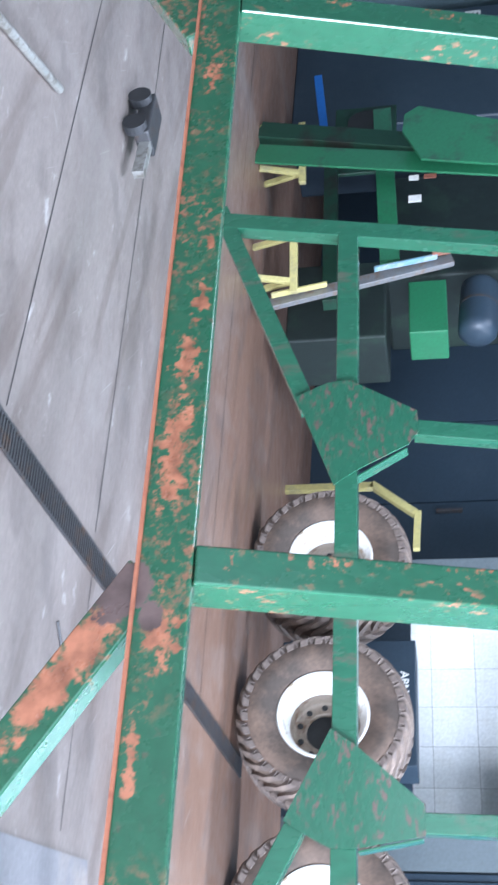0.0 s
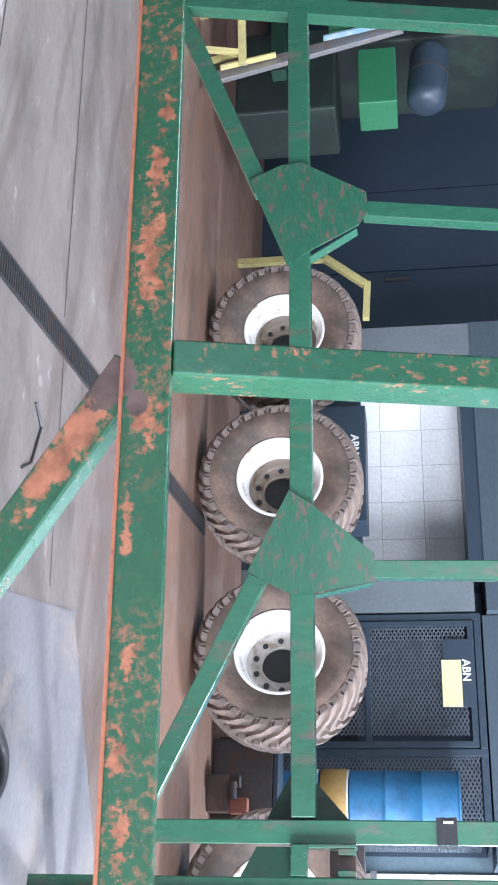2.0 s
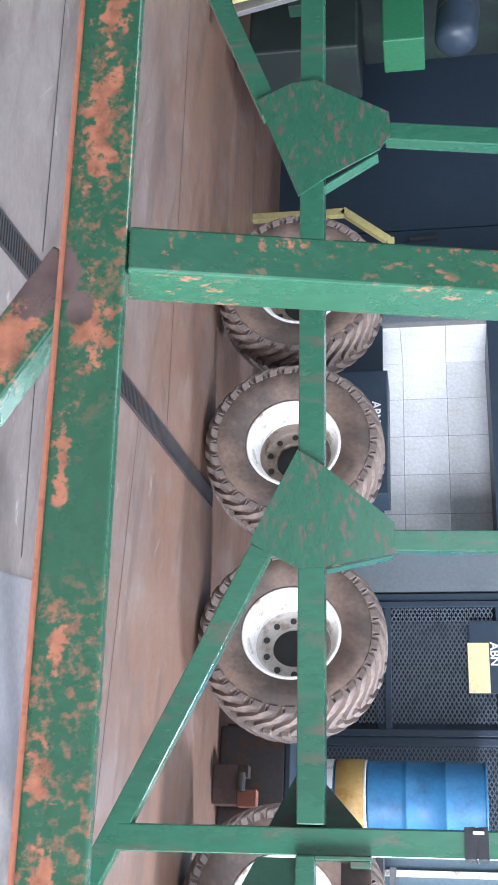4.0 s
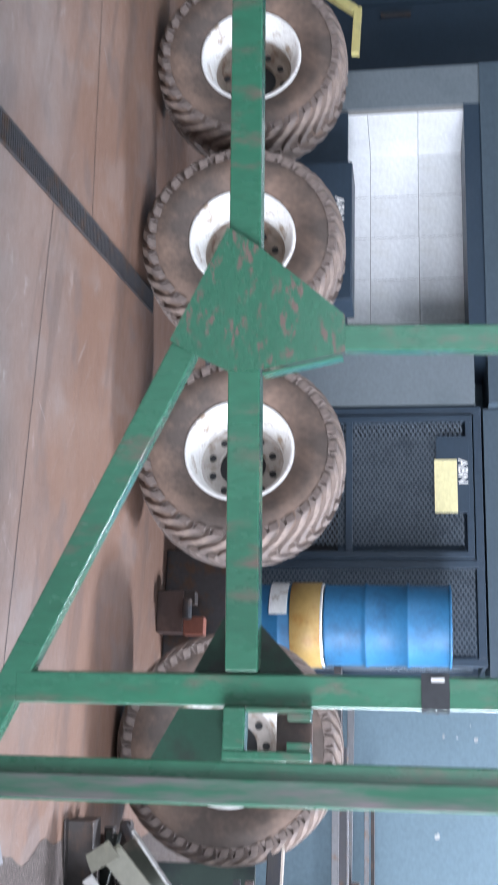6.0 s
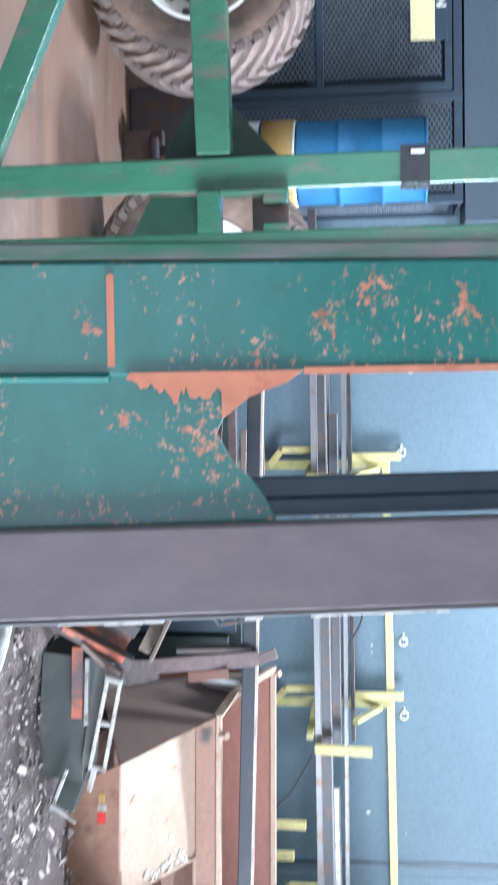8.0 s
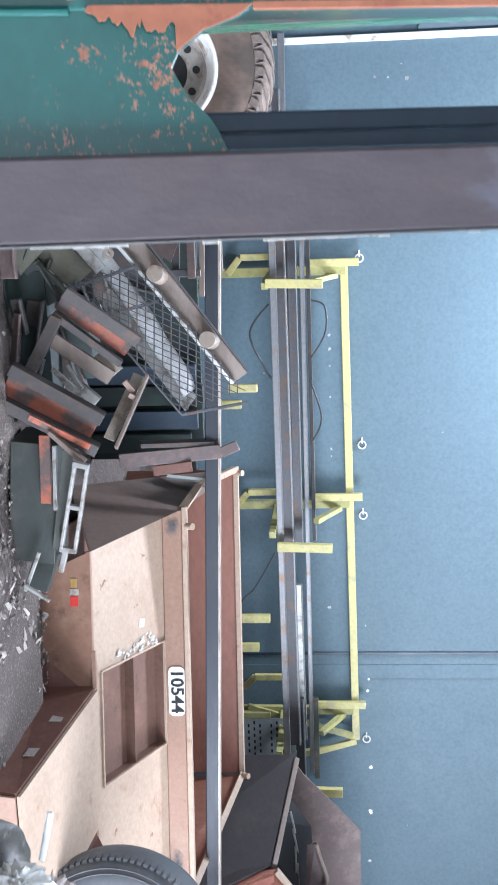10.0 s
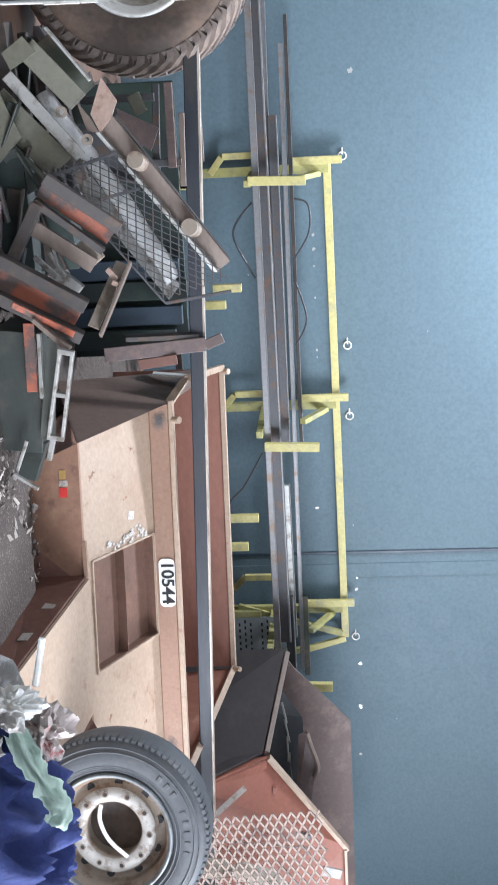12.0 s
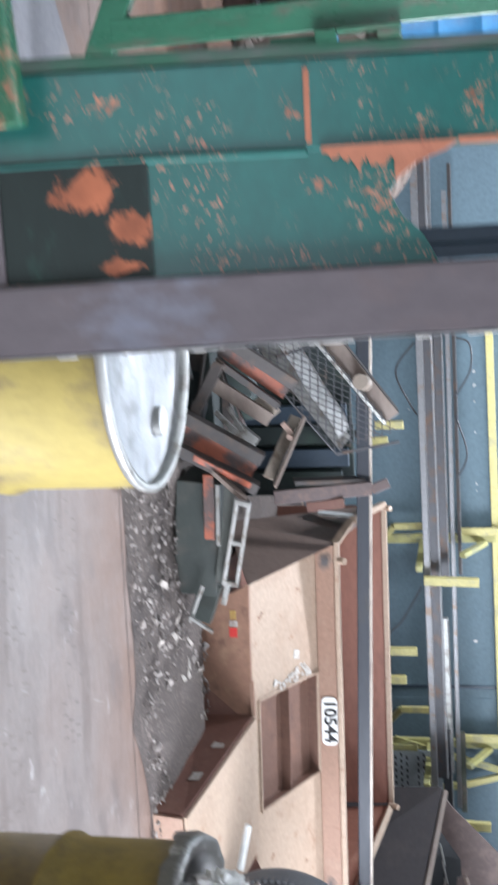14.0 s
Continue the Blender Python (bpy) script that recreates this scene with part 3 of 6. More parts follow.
cage = thing("storage_cage", "dark blue steel storage cage with expanded-mesh door and notices", "cage")
CX0, CX1, CZ = -2.48, -0.56, 2.1
for x in (CX0 + 0.03, -1.29, CX1 - 0.03):
    part("post", box(x - 0.03, x + 0.03, FY, FY + 0.06, 0, CZ, 0.004), M_navy, cage)
part("rail", box(CX0 + 0.06, -1.32, FY + 0.001, FY + 0.059, CZ - 0.06, CZ - 0.002, 0.004), M_navy, cage)
part("rail", box(-1.26, CX1 - 0.06, FY + 0.001, FY + 0.059, CZ - 0.06, CZ - 0.002, 0.004), M_navy, cage)
part("roof_panel", box(CX0, CX1, FY + 0.06, WALL_Y - 0.002, CZ - 0.03, CZ - 0.01), M_navy, cage)
part("back_panel", box(CX0, CX1, WALL_Y - 0.02, WALL_Y - 0.004, 0, CZ - 0.032), M_navy, cage)
part("side_panel", box(CX0, CX0 + 0.01, FY + 0.062, WALL_Y - 0.022, 0, CZ - 0.032), M_navy, cage)
door = part("door_frame", box(-2.41, -2.36, FY - 0.02, FY + 0.02, 0.1, 2.03, 0.003), M_navy, cage)
for a in ((-1.38, -1.33, 0.1, 2.03), (-2.36, -1.38, 1.98, 2.03), (-2.36, -1.38, 0.1, 0.15), (-2.36, -1.38, 1.1, 1.15)):
    part("door_bar", box(a[0], a[1], FY - 0.02, FY + 0.02, a[2], a[3], 0.003), M_navy, door)
mesh = part("door_mesh", lattice(0.98, 1.82, 0.062, 0.0042), M_cage_mesh, door)
mesh.location = (-2.36, FY, 0.15)
mesh = part("panel_mesh", lattice(0.66, 1.98, 0.062, 0.0042), M_cage_mesh, cage)
mesh.location = (-1.26, FY + 0.03, 0.05)
mesh = part("side_mesh", lattice(0.66, 2.0, 0.062, 0.0042), M_cage_mesh, cage)
mesh.matrix_local = pose(CX1 - 0.03, FY + 0.07, 0.04, 0, 0, 90)
part("shelf_box", box(-2.3, -1.5, FY + 0.25, WALL_Y - 0.1, 0.0, 1.0, 0.01), M_dark, cage)
sign = thing("cage_sign", "dark blue sign plate with white capital letters", "sign")
part("plate", box(-2.24, -1.66, FY - 0.03, FY - 0.022, 1.765, 2.0, 0.002), M_navy, sign)
writing("ABN", 0.095, pose(-1.97, FY - 0.0315, 1.955, 90, 0, 0), M_white, sign)
notice = thing("paper_notice", "pale yellow paper notice taped to the cage door", "notice")
part("sheet", box(-2.06, -1.66, FY - 0.036, FY - 0.032, 1.75, 1.915, 0.001), M_cream, notice)

black_box = thing("black_cabinet", "low black cabinet with white lettering beside the tiles", "cabinet")
part("body", box(-4.35, -3.2, 9.0, FY - 0.03, 0, 1.16, 0.01), M_navy, black_box)
writing("ABN", 0.10, pose(-3.95, 8.998, 1.06, 90, 0, 0), M_white, black_box)

# ---- stacked drums ----


def drum(name, label, at, body, r=0.29, h=0.88, lid=None, ring=None, closed=True):
    ob = thing(name, label, "drum", at)
    prof = [(r * 0.95, 0.012), (r, 0.0), (r + 0.006, 0.006), (r, 0.02), (r, 0.28 * h)]
    for z in (0.33 * h, 0.66 * h):
        prof += [(r, z - 0.018), (r + 0.011, z - 0.006), (r + 0.011, z + 0.006), (r, z + 0.018)]
    prof += [(r, h - 0.03), (r + 0.002, h - 0.02)]
    part("shell", lathe(prof, 56), body, ob, smooth=True)
    part("rim", lathe([(r - 0.004, h - 0.022), (r + 0.008, h - 0.018), (r + 0.010, h - 0.004), (r + 0.004, h), (r - 0.008, h - 0.002), (r - 0.010, h - 0.02)], 56), ring or body, ob, smooth=True)
    if closed:
        part("lid", lathe([(r - 0.009, h - 0.018), (r - 0.03, h - 0.022), (0.10, h - 0.016), (0.0001, h - 0.015)], 56), lid or body, ob, smooth=True)
        part("bung", rod((0.17, 0.06, h - 0.02), (0.17, 0.06, h - 0.004), 0.03, 16), ring or body, ob)
    return ob


pallet = thing("wooden_pallet", "low dark pallet under the stacked drums", "pallet")
part("deck", box(-1.25, -0.4, 8.6, 9.3, 0.0, 0.11, 0.005), M_scrap, pallet)
low = drum("steel_drum", "blue drum with ochre band under another drum", (-0.79, 9.0, 0.11), M_drum_blue, r=0.272, ring=M_white)
part("ochre_band", lathe([(0.285, 0.66), (0.288, 0.662), (0.288, 0.86), (0.285, 0.862)], 56), M_drum_ochre, low, "ochre painted band", smooth=True)
band = lathe([(0.282, 0.52), (0.285, 0.522), (0.285, 0.64), (0.282, 0.642)], 56)
bmesh.ops.delete(band, geom=[f for f in band.faces if not (f.calc_center_median().x < -0.02 and f.calc_center_median().y < 0)], context="FACES")
part("label", band, M_rim, low, "torn pale label")
drum("steel_drum", "dented blue steel drum stacked on another drum", (-0.79, 9.0, 0.995), M_drum_blue, r=0.272, lid=M_drum_blue, h=0.845)
crate = thing("tool_chest", "low dark steel chest in front of the drums", "chest")
part("body", box(-1.18, -0.42, 8.35, 8.65, 0, 0.46, 0.01), M_steel_dark, crate)
part("lid", box(-1.19, -0.41, 8.34, 8.655, 0.462, 0.50, 0.006), M_navy, crate)

# ---- big flotation tyres ----


LUGS = {}


def flotation_wheel(name, label, at, rz, tilt, R=0.61, width=0.46, turn=0.0, n=32, deep=False):
    """Stands on the floor with its axis along y; the open rim faces -y."""
    ob = thing(name, label, "wheel", at, rz, "wheels along the floor")
    h = width / 2
    Rr = 0.30
    prof = [(Rr, -h * 0.72), (Rr + 0.03, -h * 0.86), (Rr + 0.12, -h * 1.0), (R - 0.16, -h * 1.02), (R - 0.09, -h * 0.97), (R - 0.045, -h * 0.86),
            (R - 0.03, -h * 0.5), (R - 0.028, 0), (R - 0.03, h * 0.5), (R - 0.045, h * 0.86), (R - 0.09, h * 0.97), (R - 0.16, h * 1.02), (Rr + 0.12, h), (Rr, h * 0.72)]
    up = Matrix.Translation((0, 0, R)) @ pose(0, 0, 0, tilt, 0, 0) @ pose(0, 0, 0, 90, 0, 0) @ pose(0, 0, 0, 0, 0, turn)
    # after the turn the axle lies along y, the profile's -h side away from the viewer
    tyre = lathe([(r, -z) for r, z in prof], 72)
    bmesh.ops.transform(tyre, matrix=up, verts=tyre.verts)
    t = part("tyre", tyre, M_rubber, ob, smooth=True)
    for side in (1, -1):
        if (side, n) not in LUGS:
            lug = bmesh.new()
            strip = []
            slim = 30 / n
            for k in range(6):
                f = k / 5
                a = 0.34 * f * f
                rr = R - 0.002 - 0.03 * f ** 3 - (0.02 if k == 5 else 0)
                zc = side * h * ((0.02 + 0.98 * f) if k < 5 else 1.03)
                da = (0.036 + 0.014 * f) * slim
                strip.append([(rr, a - da, zc), (rr, a + da, zc), (rr - 0.05, a + da * 1.35, zc * 0.97), (rr - 0.05, a - da * 1.35, zc * 0.97)])
            for f, z in ((0.062, 1.045), (0.10, 1.02)):
                a, da = 0.34 + 0.4 * f, 0.05 * slim
                strip.append([(R - f, a - da, side * h * z), (R - f, a + da, side * h * z), (R - f - 0.006, a + da * 1.2, side * h * (z - 0.12)), (R - f - 0.006, a - da * 1.2, side * h * (z - 0.12))])
            rings = [[lug.verts.new((r * math.cos(b), r * math.sin(b), z)) for r, b, z in s] for s in strip]
            for p, q in zip(rings, rings[1:]):
                for j in range(4):
                    lug.faces.new((p[j], p[(j + 1) % 4], q[(j + 1) % 4], q[j]))
            lug.faces.new(rings[0])
            lug.faces.new(rings[-1][::-1])
            first = part("lug", lug, M_lug, t)
            LUGS[side, n] = first.data
            bpy.data.objects.remove(first)
        for i in range(n):
            o = new("lug", LUGS[side, n])
            o.parent = t
            o.matrix_local = up @ pose(0, 0, 0, 0, 0, 360 * (i + (0.5 if side < 0 else 0)) / n)
    rim = lathe([(0.302, h * 0.70), (0.318, h * 0.80), (0.310, h * 0.86), (0.292, h * 0.80), (0.284, h * 0.60), (0.270, h * 0.55), (0.264, h * 0.28),
                 (0.248, h * 0.22), (0.243, -h * 0.10)], 56)
    z0 = -0.52 if deep else -0.22  # how far the disc sits behind the rim's edge
    disc = lathe([(0.243, -h * 0.10), (0.242, -h * 0.12), (0.230, h * (z0 + 0.10)), (0.224, h * z0), (0.210, h * (z0 - 0.04)), (0.150, h * z0), (0.138, h * (z0 + 0.06)), (0.136, h * (z0 - 0.16))], 56)
    bmesh.ops.transform(rim, matrix=up, verts=rim.verts)
    rr = part("rim", rim, M_rim, ob, "scuffed white painted rim", smooth=True)
    bmesh.ops.transform(disc, matrix=up, verts=disc.verts)
    # disc colour holds both grime and the shade inside the rim
    part("wheel_disc", disc, M_rim_rust if deep else M_rim_disc, rr, "grimy wheel disc, shade painted in", smooth=True)
    hub = rod((0, 0, h * (z0 - 0.20)), (0, 0, h * (z0 - 0.16)), 0.137, 24)
    bmesh.ops.transform(hub, matrix=up, verts=hub.verts)
    part("hub_hole", hub, M_dark, rr)
    for i in range(10):
        a = 2 * math.pi * i / 10
        hole = rod((0.185 * math.cos(a), 0.185 * math.sin(a), h * (z0 - 0.05)), (0.185 * math.cos(a), 0.185 * math.sin(a), h * (z0 + 0.004)), 0.021, 12)
        bmesh.ops.transform(hole, matrix=up, verts=hole.verts)
        part("bolt_hole", hole, M_dark, rr)
    back = rod((0, 0, -h * 0.78), (0, 0, -h * 0.73), 0.30, 40)
    bmesh.ops.transform(back, matrix=up, verts=back.verts)
    part("back_disc", back, M_steel_dark, rr)
    return ob


flotation_wheel("tractor_wheel", "big muddy lugged wheel with white rim standing upright", (-4.13, 7.45, 0), 3, -3, turn=10, deep=True)
flotation_wheel("tractor_wheel", "big brown dusty lugged wheel with pale rim standing upright", (-2.81, 7.35, 0), 0, -3, turn=40, deep=True)
flotation_wheel("tractor_wheel", "big lugged wheel with white bolt-holed rim beside drums", (-1.53, 7.5, 0), -8, -3, turn=3)
flotation_wheel("tractor_wheel", "big lugged wheel behind the green frame beside scrap", (0.085, 7.45, 0), 0, -3, turn=22, n=42)

# ---- the green steel chassis ----
frame_ob = thing("trailer_chassis", "large green welded steel chassis with orange primer showing", "chassis")


def yn(x):
    """Depth of the near truss at x."""
    return 1.93 + 0.12 * (x + 0.74)


def yf(x):
    """Depth of the far truss at x."""
    return 4.69 + 0.15 * x


NS, FS = (-0.12, 1, 0), (-0.15, 1, 0)


def tube(name, a, b, w, d, material, depth, side, back=0.0, label=""):
    """A tube between (x, z) points of a truss, its front face on the truss's plane."""
    p = (a[0], depth(a[0]) + d / 2 + back, a[1])
    q = (b[0], depth(b[0]) + d / 2 + back, b[1])
    return part(name, bar(p, q, w, d, side, 0.005), material, frame_ob, label)


def leaning(a, z1, w, d):
    """An upright of the near truss that leans away from the yard."""
    x, z = a
    up = z1 - z
    return part("upright", bar((x, yn(x) + d / 2 + 0.002, z), (x - 0.04 * up, yn(x) + d / 2 + 0.002 + 0.27 * up, z1), w, d, NS, 0.005), M_green_post, frame_ob)


tube("main_beam", (-4.4, 0.9625), (0.56, 0.9625), 0.119, 0.03, M_green, yn, NS)
tube("beam_lip", (-4.4, 0.905), (0.56, 0.904), 0.003, 0.010, M_primer, yn, NS, -0.0125)
leaning((-0.732, 1.01), 2.9, 0.090, 0.13)
leaning((-2.52, 1.01), 2.9, 0.100, 0.115)
tube("brace", (-0.715, 0.925), (0.62, 0.04), 0.104, 0.07, M_green, yn, NS, 0.003)
tube("brace", (-2.40, 0.915), (-3.9, 0.04), 0.104, 0.07, M_green, yn, NS, 0.003)


BY = 4.69
tube("rail", (-4.14, 1.066), (-0.07, 1.066), 0.105, 0.09, M_green_rail, yf, FS)
EAST = [(-1.489, 1.011), (-1.418, 1.118), (-1.185, 1.396), (-1.065, 1.396), (-1.012, 1.115), (-1.012, 1.012), (-1.067, 0.903), (-1.115, 0.821)]
WEST = [(-2.623, 1.008), (-2.702, 1.128), (-2.822, 1.362), (-2.893, 1.412), (-3.0, 1.405), (-3.19, 1.081), (-3.181, 0.974), (-3.11, 0.818)]
for outline, foot, head, b0, b1 in ((EAST, -1.122, -1.085, (-1.10, 0.865), (0.42, 0.085)), (WEST, -2.925, -2.70, (-3.06, 0.88), (-4.36, 0.355))):
    tube("upright", (foot, 1.39), (head, 3.0), 0.085, 0.08, M_green_rail, yf, FS)
    pts = [(x, yf(x) - 0.004, z) for x, z in outline]
    n = (Vector(pts[1]) - Vector(pts[0])).cross(Vector(pts[-1]) - Vector(pts[0]))
    part("gusset_plate", slab(pts, -0.011 if n.y > 0 else 0.011), M_green_plate, frame_ob, "green gusset plate with scuffed paint")
    tube("brace", b0, b1, 0.09, 0.07, M_green_rail, yf, FS, 0.002)
    i, j = (4, 3) if foot > -2 else (0, 2)
    part("stiffener", bar((outline[i][0], yf(outline[i][0]) + 0.045, outline[i][1] + 0.01), (outline[j][0], yf(outline[j][0]) + 0.045, outline[j][1] - 0.01), 0.010, 0.07, FS, 0.002), M_green_rail, frame_ob)
tube("end_post", (-0.012, 0.33), (-0.012, 3.0), 0.10, 0.09, M_green_rail, yf, FS, 0.001)
tube("end_post", (-4.28, 0.36), (-3.80, 3.0), 0.10, 0.09, M_green_rail, yf, FS, 0.001)
wrap = bmesh.new()
rings = []
for i in range(15):
    z = 1.625 + 0.085 * i / 14
    e = [0.006 * noise.noise(Vector((i * 0.8, k, 3))) for k in range(4)]
    lean = 0.008 * math.sin(i * 0.9)
    rings.append([wrap.verts.new(v) for v in ((-0.068 + e[0], BY - 0.012, z + lean), (0.042 + e[1], BY - 0.012, z - lean), (0.046 + e[2], BY + 0.10, z), (-0.072 + e[3], BY + 0.10, z))])
for p, q in zip(rings, rings[1:]):
    for k in range(4):
        wrap.faces.new((p[k], p[(k + 1) % 4], q[(k + 1) % 4], q[k]))
tape = part("tape", wrap, M_hose, frame_ob, "wrap of black tape with torn white label")
part("tape_label", box(-0.052, -0.042, BY - 0.024, BY - 0.017, 1.655, 1.695), M_white, tape)
# bracket between the posts
part("bracket", box(0.045, 0.175, BY - 0.03, BY + 0.05, 1.015, 1.085, 0.006), M_green_rail, frame_ob, "welded end bracket")
part("bracket_arm", box(0.045, 0.060, BY - 0.03, BY + 0.05, 1.086, 1.29, 0.003), M_green_rail, frame_ob)
part("bracket_arm", box(0.176, 0.205, BY - 0.03, BY + 0.05, 1.015, 1.29, 0.004), M_green_rail, frame_ob)
part("bracket_tooth", box(0.061, 0.085, BY - 0.025, BY + 0.04, 1.215, 1.288, 0.003), M_green_rail, frame_ob)
part("bracket_tooth", box(0.148, 0.175, BY - 0.025, BY + 0.04, 1.215, 1.288, 0.003), M_green_rail, frame_ob)
part("bracket_back", box(0.061, 0.175, BY + 0.052, BY + 0.06, 1.175, 1.288, 0.002), M_bare, frame_ob)
part("foot_plate", slab([(-0.25, BY + 0.07, 1.0), (-0.062, BY + 0.07, 0.90), (-0.062, BY + 0.07, 1.26), (-0.25, BY + 0.07, 1.09)], 0.012), M_machine_dark, frame_ob, "dark green triangular stiffener")
part("foot_plate", slab([(0.047, BY + 0.07, 0.86), (0.213, BY + 0.07, 0.77), (0.213, BY + 0.07, 1.02), (0.047, BY + 0.07, 1.02)], 0.012), M_machine_dark, frame_ob, "dark green triangular stiffener")

channel = thing("channel_post", "upright worn green and bare steel channel post", "post")
part("web", box(0.215, 0.30, 4.3, 4.36, 0, 3.2, 0.005), M_green_rail, channel)
part("flange", box(0.262, 0.33, 4.285, 4.298, 0, 3.2, 0.003), M_strip, channel, "worn bare steel flange")
part("lip", box(0.322, 0.334, 4.286, 4.37, 0, 3.2, 0.003), M_green_rail, channel)

# near column with gusset and raw steel flange
col = thing("steel_column", "teal green welded column with primer scratches and raw steel flange", "column")
CY = 2.28
part("face", box(0.487, 0.597, CY, CY + 0.012, 0, 3.2, 0.003), M_teal, col)
part("edge_strip", box(0.468, 0.486, CY + 0.002, CY + 0.09, 0, 3.2, 0.003), M_strip, col)
part("side", box(0.575, 0.596, CY + 0.013, CY + 0.10, 0, 3.2, 0.003), M_teal, col)
# shadow of the socket put into a near-black colour, with primer blotches
M_socket_shade = mat("shade_dark_socket", (0.008, 0.016, 0.013), 0.6, 0, (0.016, 0.05, 0.038), 0.36, 22.0, (0.4, 1, 1), 0.2)
wear(M_socket_shade, ((0.632, 1.045, 0.035, 0.042, 0), (0.685, 1.105, 0.032, 0.036, 0), (0.725, 1.09, 0.012, 0.05, 0)), (0.36, 0.11, 0.05), 22.0, 3.0, 0.2, 0.2)
prof = [(0.597, 0.0), (0.742, 0.0), (0.742, 1.475), (0.715, 1.462), (0.705, 1.455), (0.682, 1.432), (0.655, 1.418), (0.640, 1.425), (0.618, 1.452), (0.605, 1.488), (0.597, 1.50)]
part("gusset_plate", slab([(x, CY + 0.006, z) for x, z in prof], -0.010), M_teal, col, "green gusset plate with a torch-cut notch")
part("weld_bead", bar((0.500, CY - 0.003, 1.323), (0.588, CY - 0.003, 1.3225), 0.0065, 0.002, bevel=0.0), M_primer, col, "orange primer weld line")
part("weld_bead", pipe(spline([(0.597, CY - 0.001, 0.2), (0.599, CY - 0.001, 0.7), (0.5965, CY - 0.001, 1.1), (0.598, CY - 0.001, 1.32)], 10), 0.005), M_teal, col)
ragged = bmesh.new()
edge = [(0.594, 1.505), (0.594, 1.34)]
for k in range(41):
    f = k / 40
    edge.append((0.600 + 0.030 * math.sin(f * 2.2) * (0.6 + 0.7 * noise.noise(Vector((f * 9, 2.0, 0))) + 0.35 * noise.noise(Vector((f * 31, 5.0, 0)))), 1.336 + 0.09 * f))
edge += [(0.640, 1.426), (0.619, 1.453), (0.606, 1.488)]
part("primer_edge", slab([(x, CY - 0.002, z) for x, z in edge[::-1]], -0.004), M_primer, col, "bare orange primer round the cut")
part("primer_edge", box(0.5915, 0.5985, CY - 0.002, CY + 0.01, 1.505, 3.2), M_primer, col)
part("inner_web", box(0.722, 0.7415, CY + 0.018, CY + 0.11, 0, 3.2, 0.003), M_navy, col)
part("inner_flange", box(0.700, 0.7215, CY + 0.018, CY + 0.03, 1.40, 3.2, 0.003), M_navy, col)
part("socket", box(0.592, 0.741, CY - 0.005, CY + 0.004, 0.945, 1.125, 0.002), M_socket_shade, col, "dark socket with primer blotches, its shadow painted on")
part("socket_edge", box(0.582, 0.741, CY - 0.007, CY + 0.005, 0.92, 0.944, 0.002), M_rust, col)
part("fillet_weld", box(0.7425, 0.754, CY + 0.0006, CY + 0.016, 0, 3.2), M_teal, col)
part("bright_edge", box(0.8325, 0.8345, CY - 0.013, CY + 0.001, 0, 3.2), M_steel, col, "thin bright edge strip")
part("flange", box(0.742, 0.832, CY - 0.012, CY + 0.0, 0, 3.2, 0.004), M_rust, col, "raw purple-grey steel flange")
burrs = bmesh.new()
rb = random.Random(17)
z = 0.9
while z < 2.0:
    l, w = rb.uniform(0.004, 0.026), rb.uniform(0.0008, 0.0028)
    box(0.8345, 0.8345 + w, CY - 0.013, CY - 0.004, z, z + l, bm=burrs)
    z += l + rb.uniform(0.0, 0.09) * (rb.random() < 0.6)
part("burr", burrs, M_scrape, col, "bright torn burrs on the cut edge")

for o in col.children:
    for v in o.data.vertices:
        v.co.y += 0.22 * (v.co.z - 1.33)

# ---- floor things ----
sheet = thing("steel_sheet", "bluish steel sheet lying on the floor", "sheet")
part("plate", slab([(-0.955, 4.56, 0.001), (-0.70, 3.45, 0.001), (0.75, 3.8, 0.001), (0.6, 5.65, 0.001)], 0.006), M_plate_floor, sheet)
hose = thing("air_hose", "black rubber hose with brass fitting on the floor", "hose")
part("tube", pipe(spline([(-0.27, 3.55, 0.03), (-0.25, 3.65, 0.028), (-0.17, 3.81, 0.026), (-0.05, 3.83, 0.026), (0.11, 3.70, 0.026), (0.26, 3.73, 0.026), (0.40, 4.0, 0.026)], 8), 0.018, 10), M_hose, hose, smooth=True)
part("fitting", rod((-0.30, 3.40, 0.032), (-0.265, 3.56, 0.03), 0.021, 12), M_rim_rust, hose, "brass end fitting")
dirt = bmesh.new()
bmesh.ops.create_grid(dirt, x_segments=60, y_segments=60, size=1.0)
for v in dirt.verts:
    x, y = v.co.x * 2.3 + 2.9, v.co.y * 2.36 + 7.76
    edge = max(abs(v.co.x), abs(v.co.y))
    h = 0.05 * noise.fractal(Vector((x * 2.2, y * 2.2, 0)), 1.0, 2.0, 4) + 0.035
    v.co = Vector((x + 0.12 * noise.noise(Vector((x * 3, y * 3, 5))), y + 0.2 * noise.noise(Vector((x * 2, y * 2, 9))), max(0.002, h * min(1, (1 - edge) * 5) - 0.004 * (edge > 0.97))))
tagged(part("dirt", dirt, M_gravel), "dark gritty sweepings on the floor under the scrap", "dirt", kind="stuff")
drum("steel_drum", "yellow steel drum with oil stains and bright foil lid", (0.885, 3.03, 0), M_drum_yellow, lid=M_lid, ring=M_galv)
drum("steel_drum", "olive drum used as a rubbish bin", (2.27, 3.0, 0), M_drum_olive, closed=False)

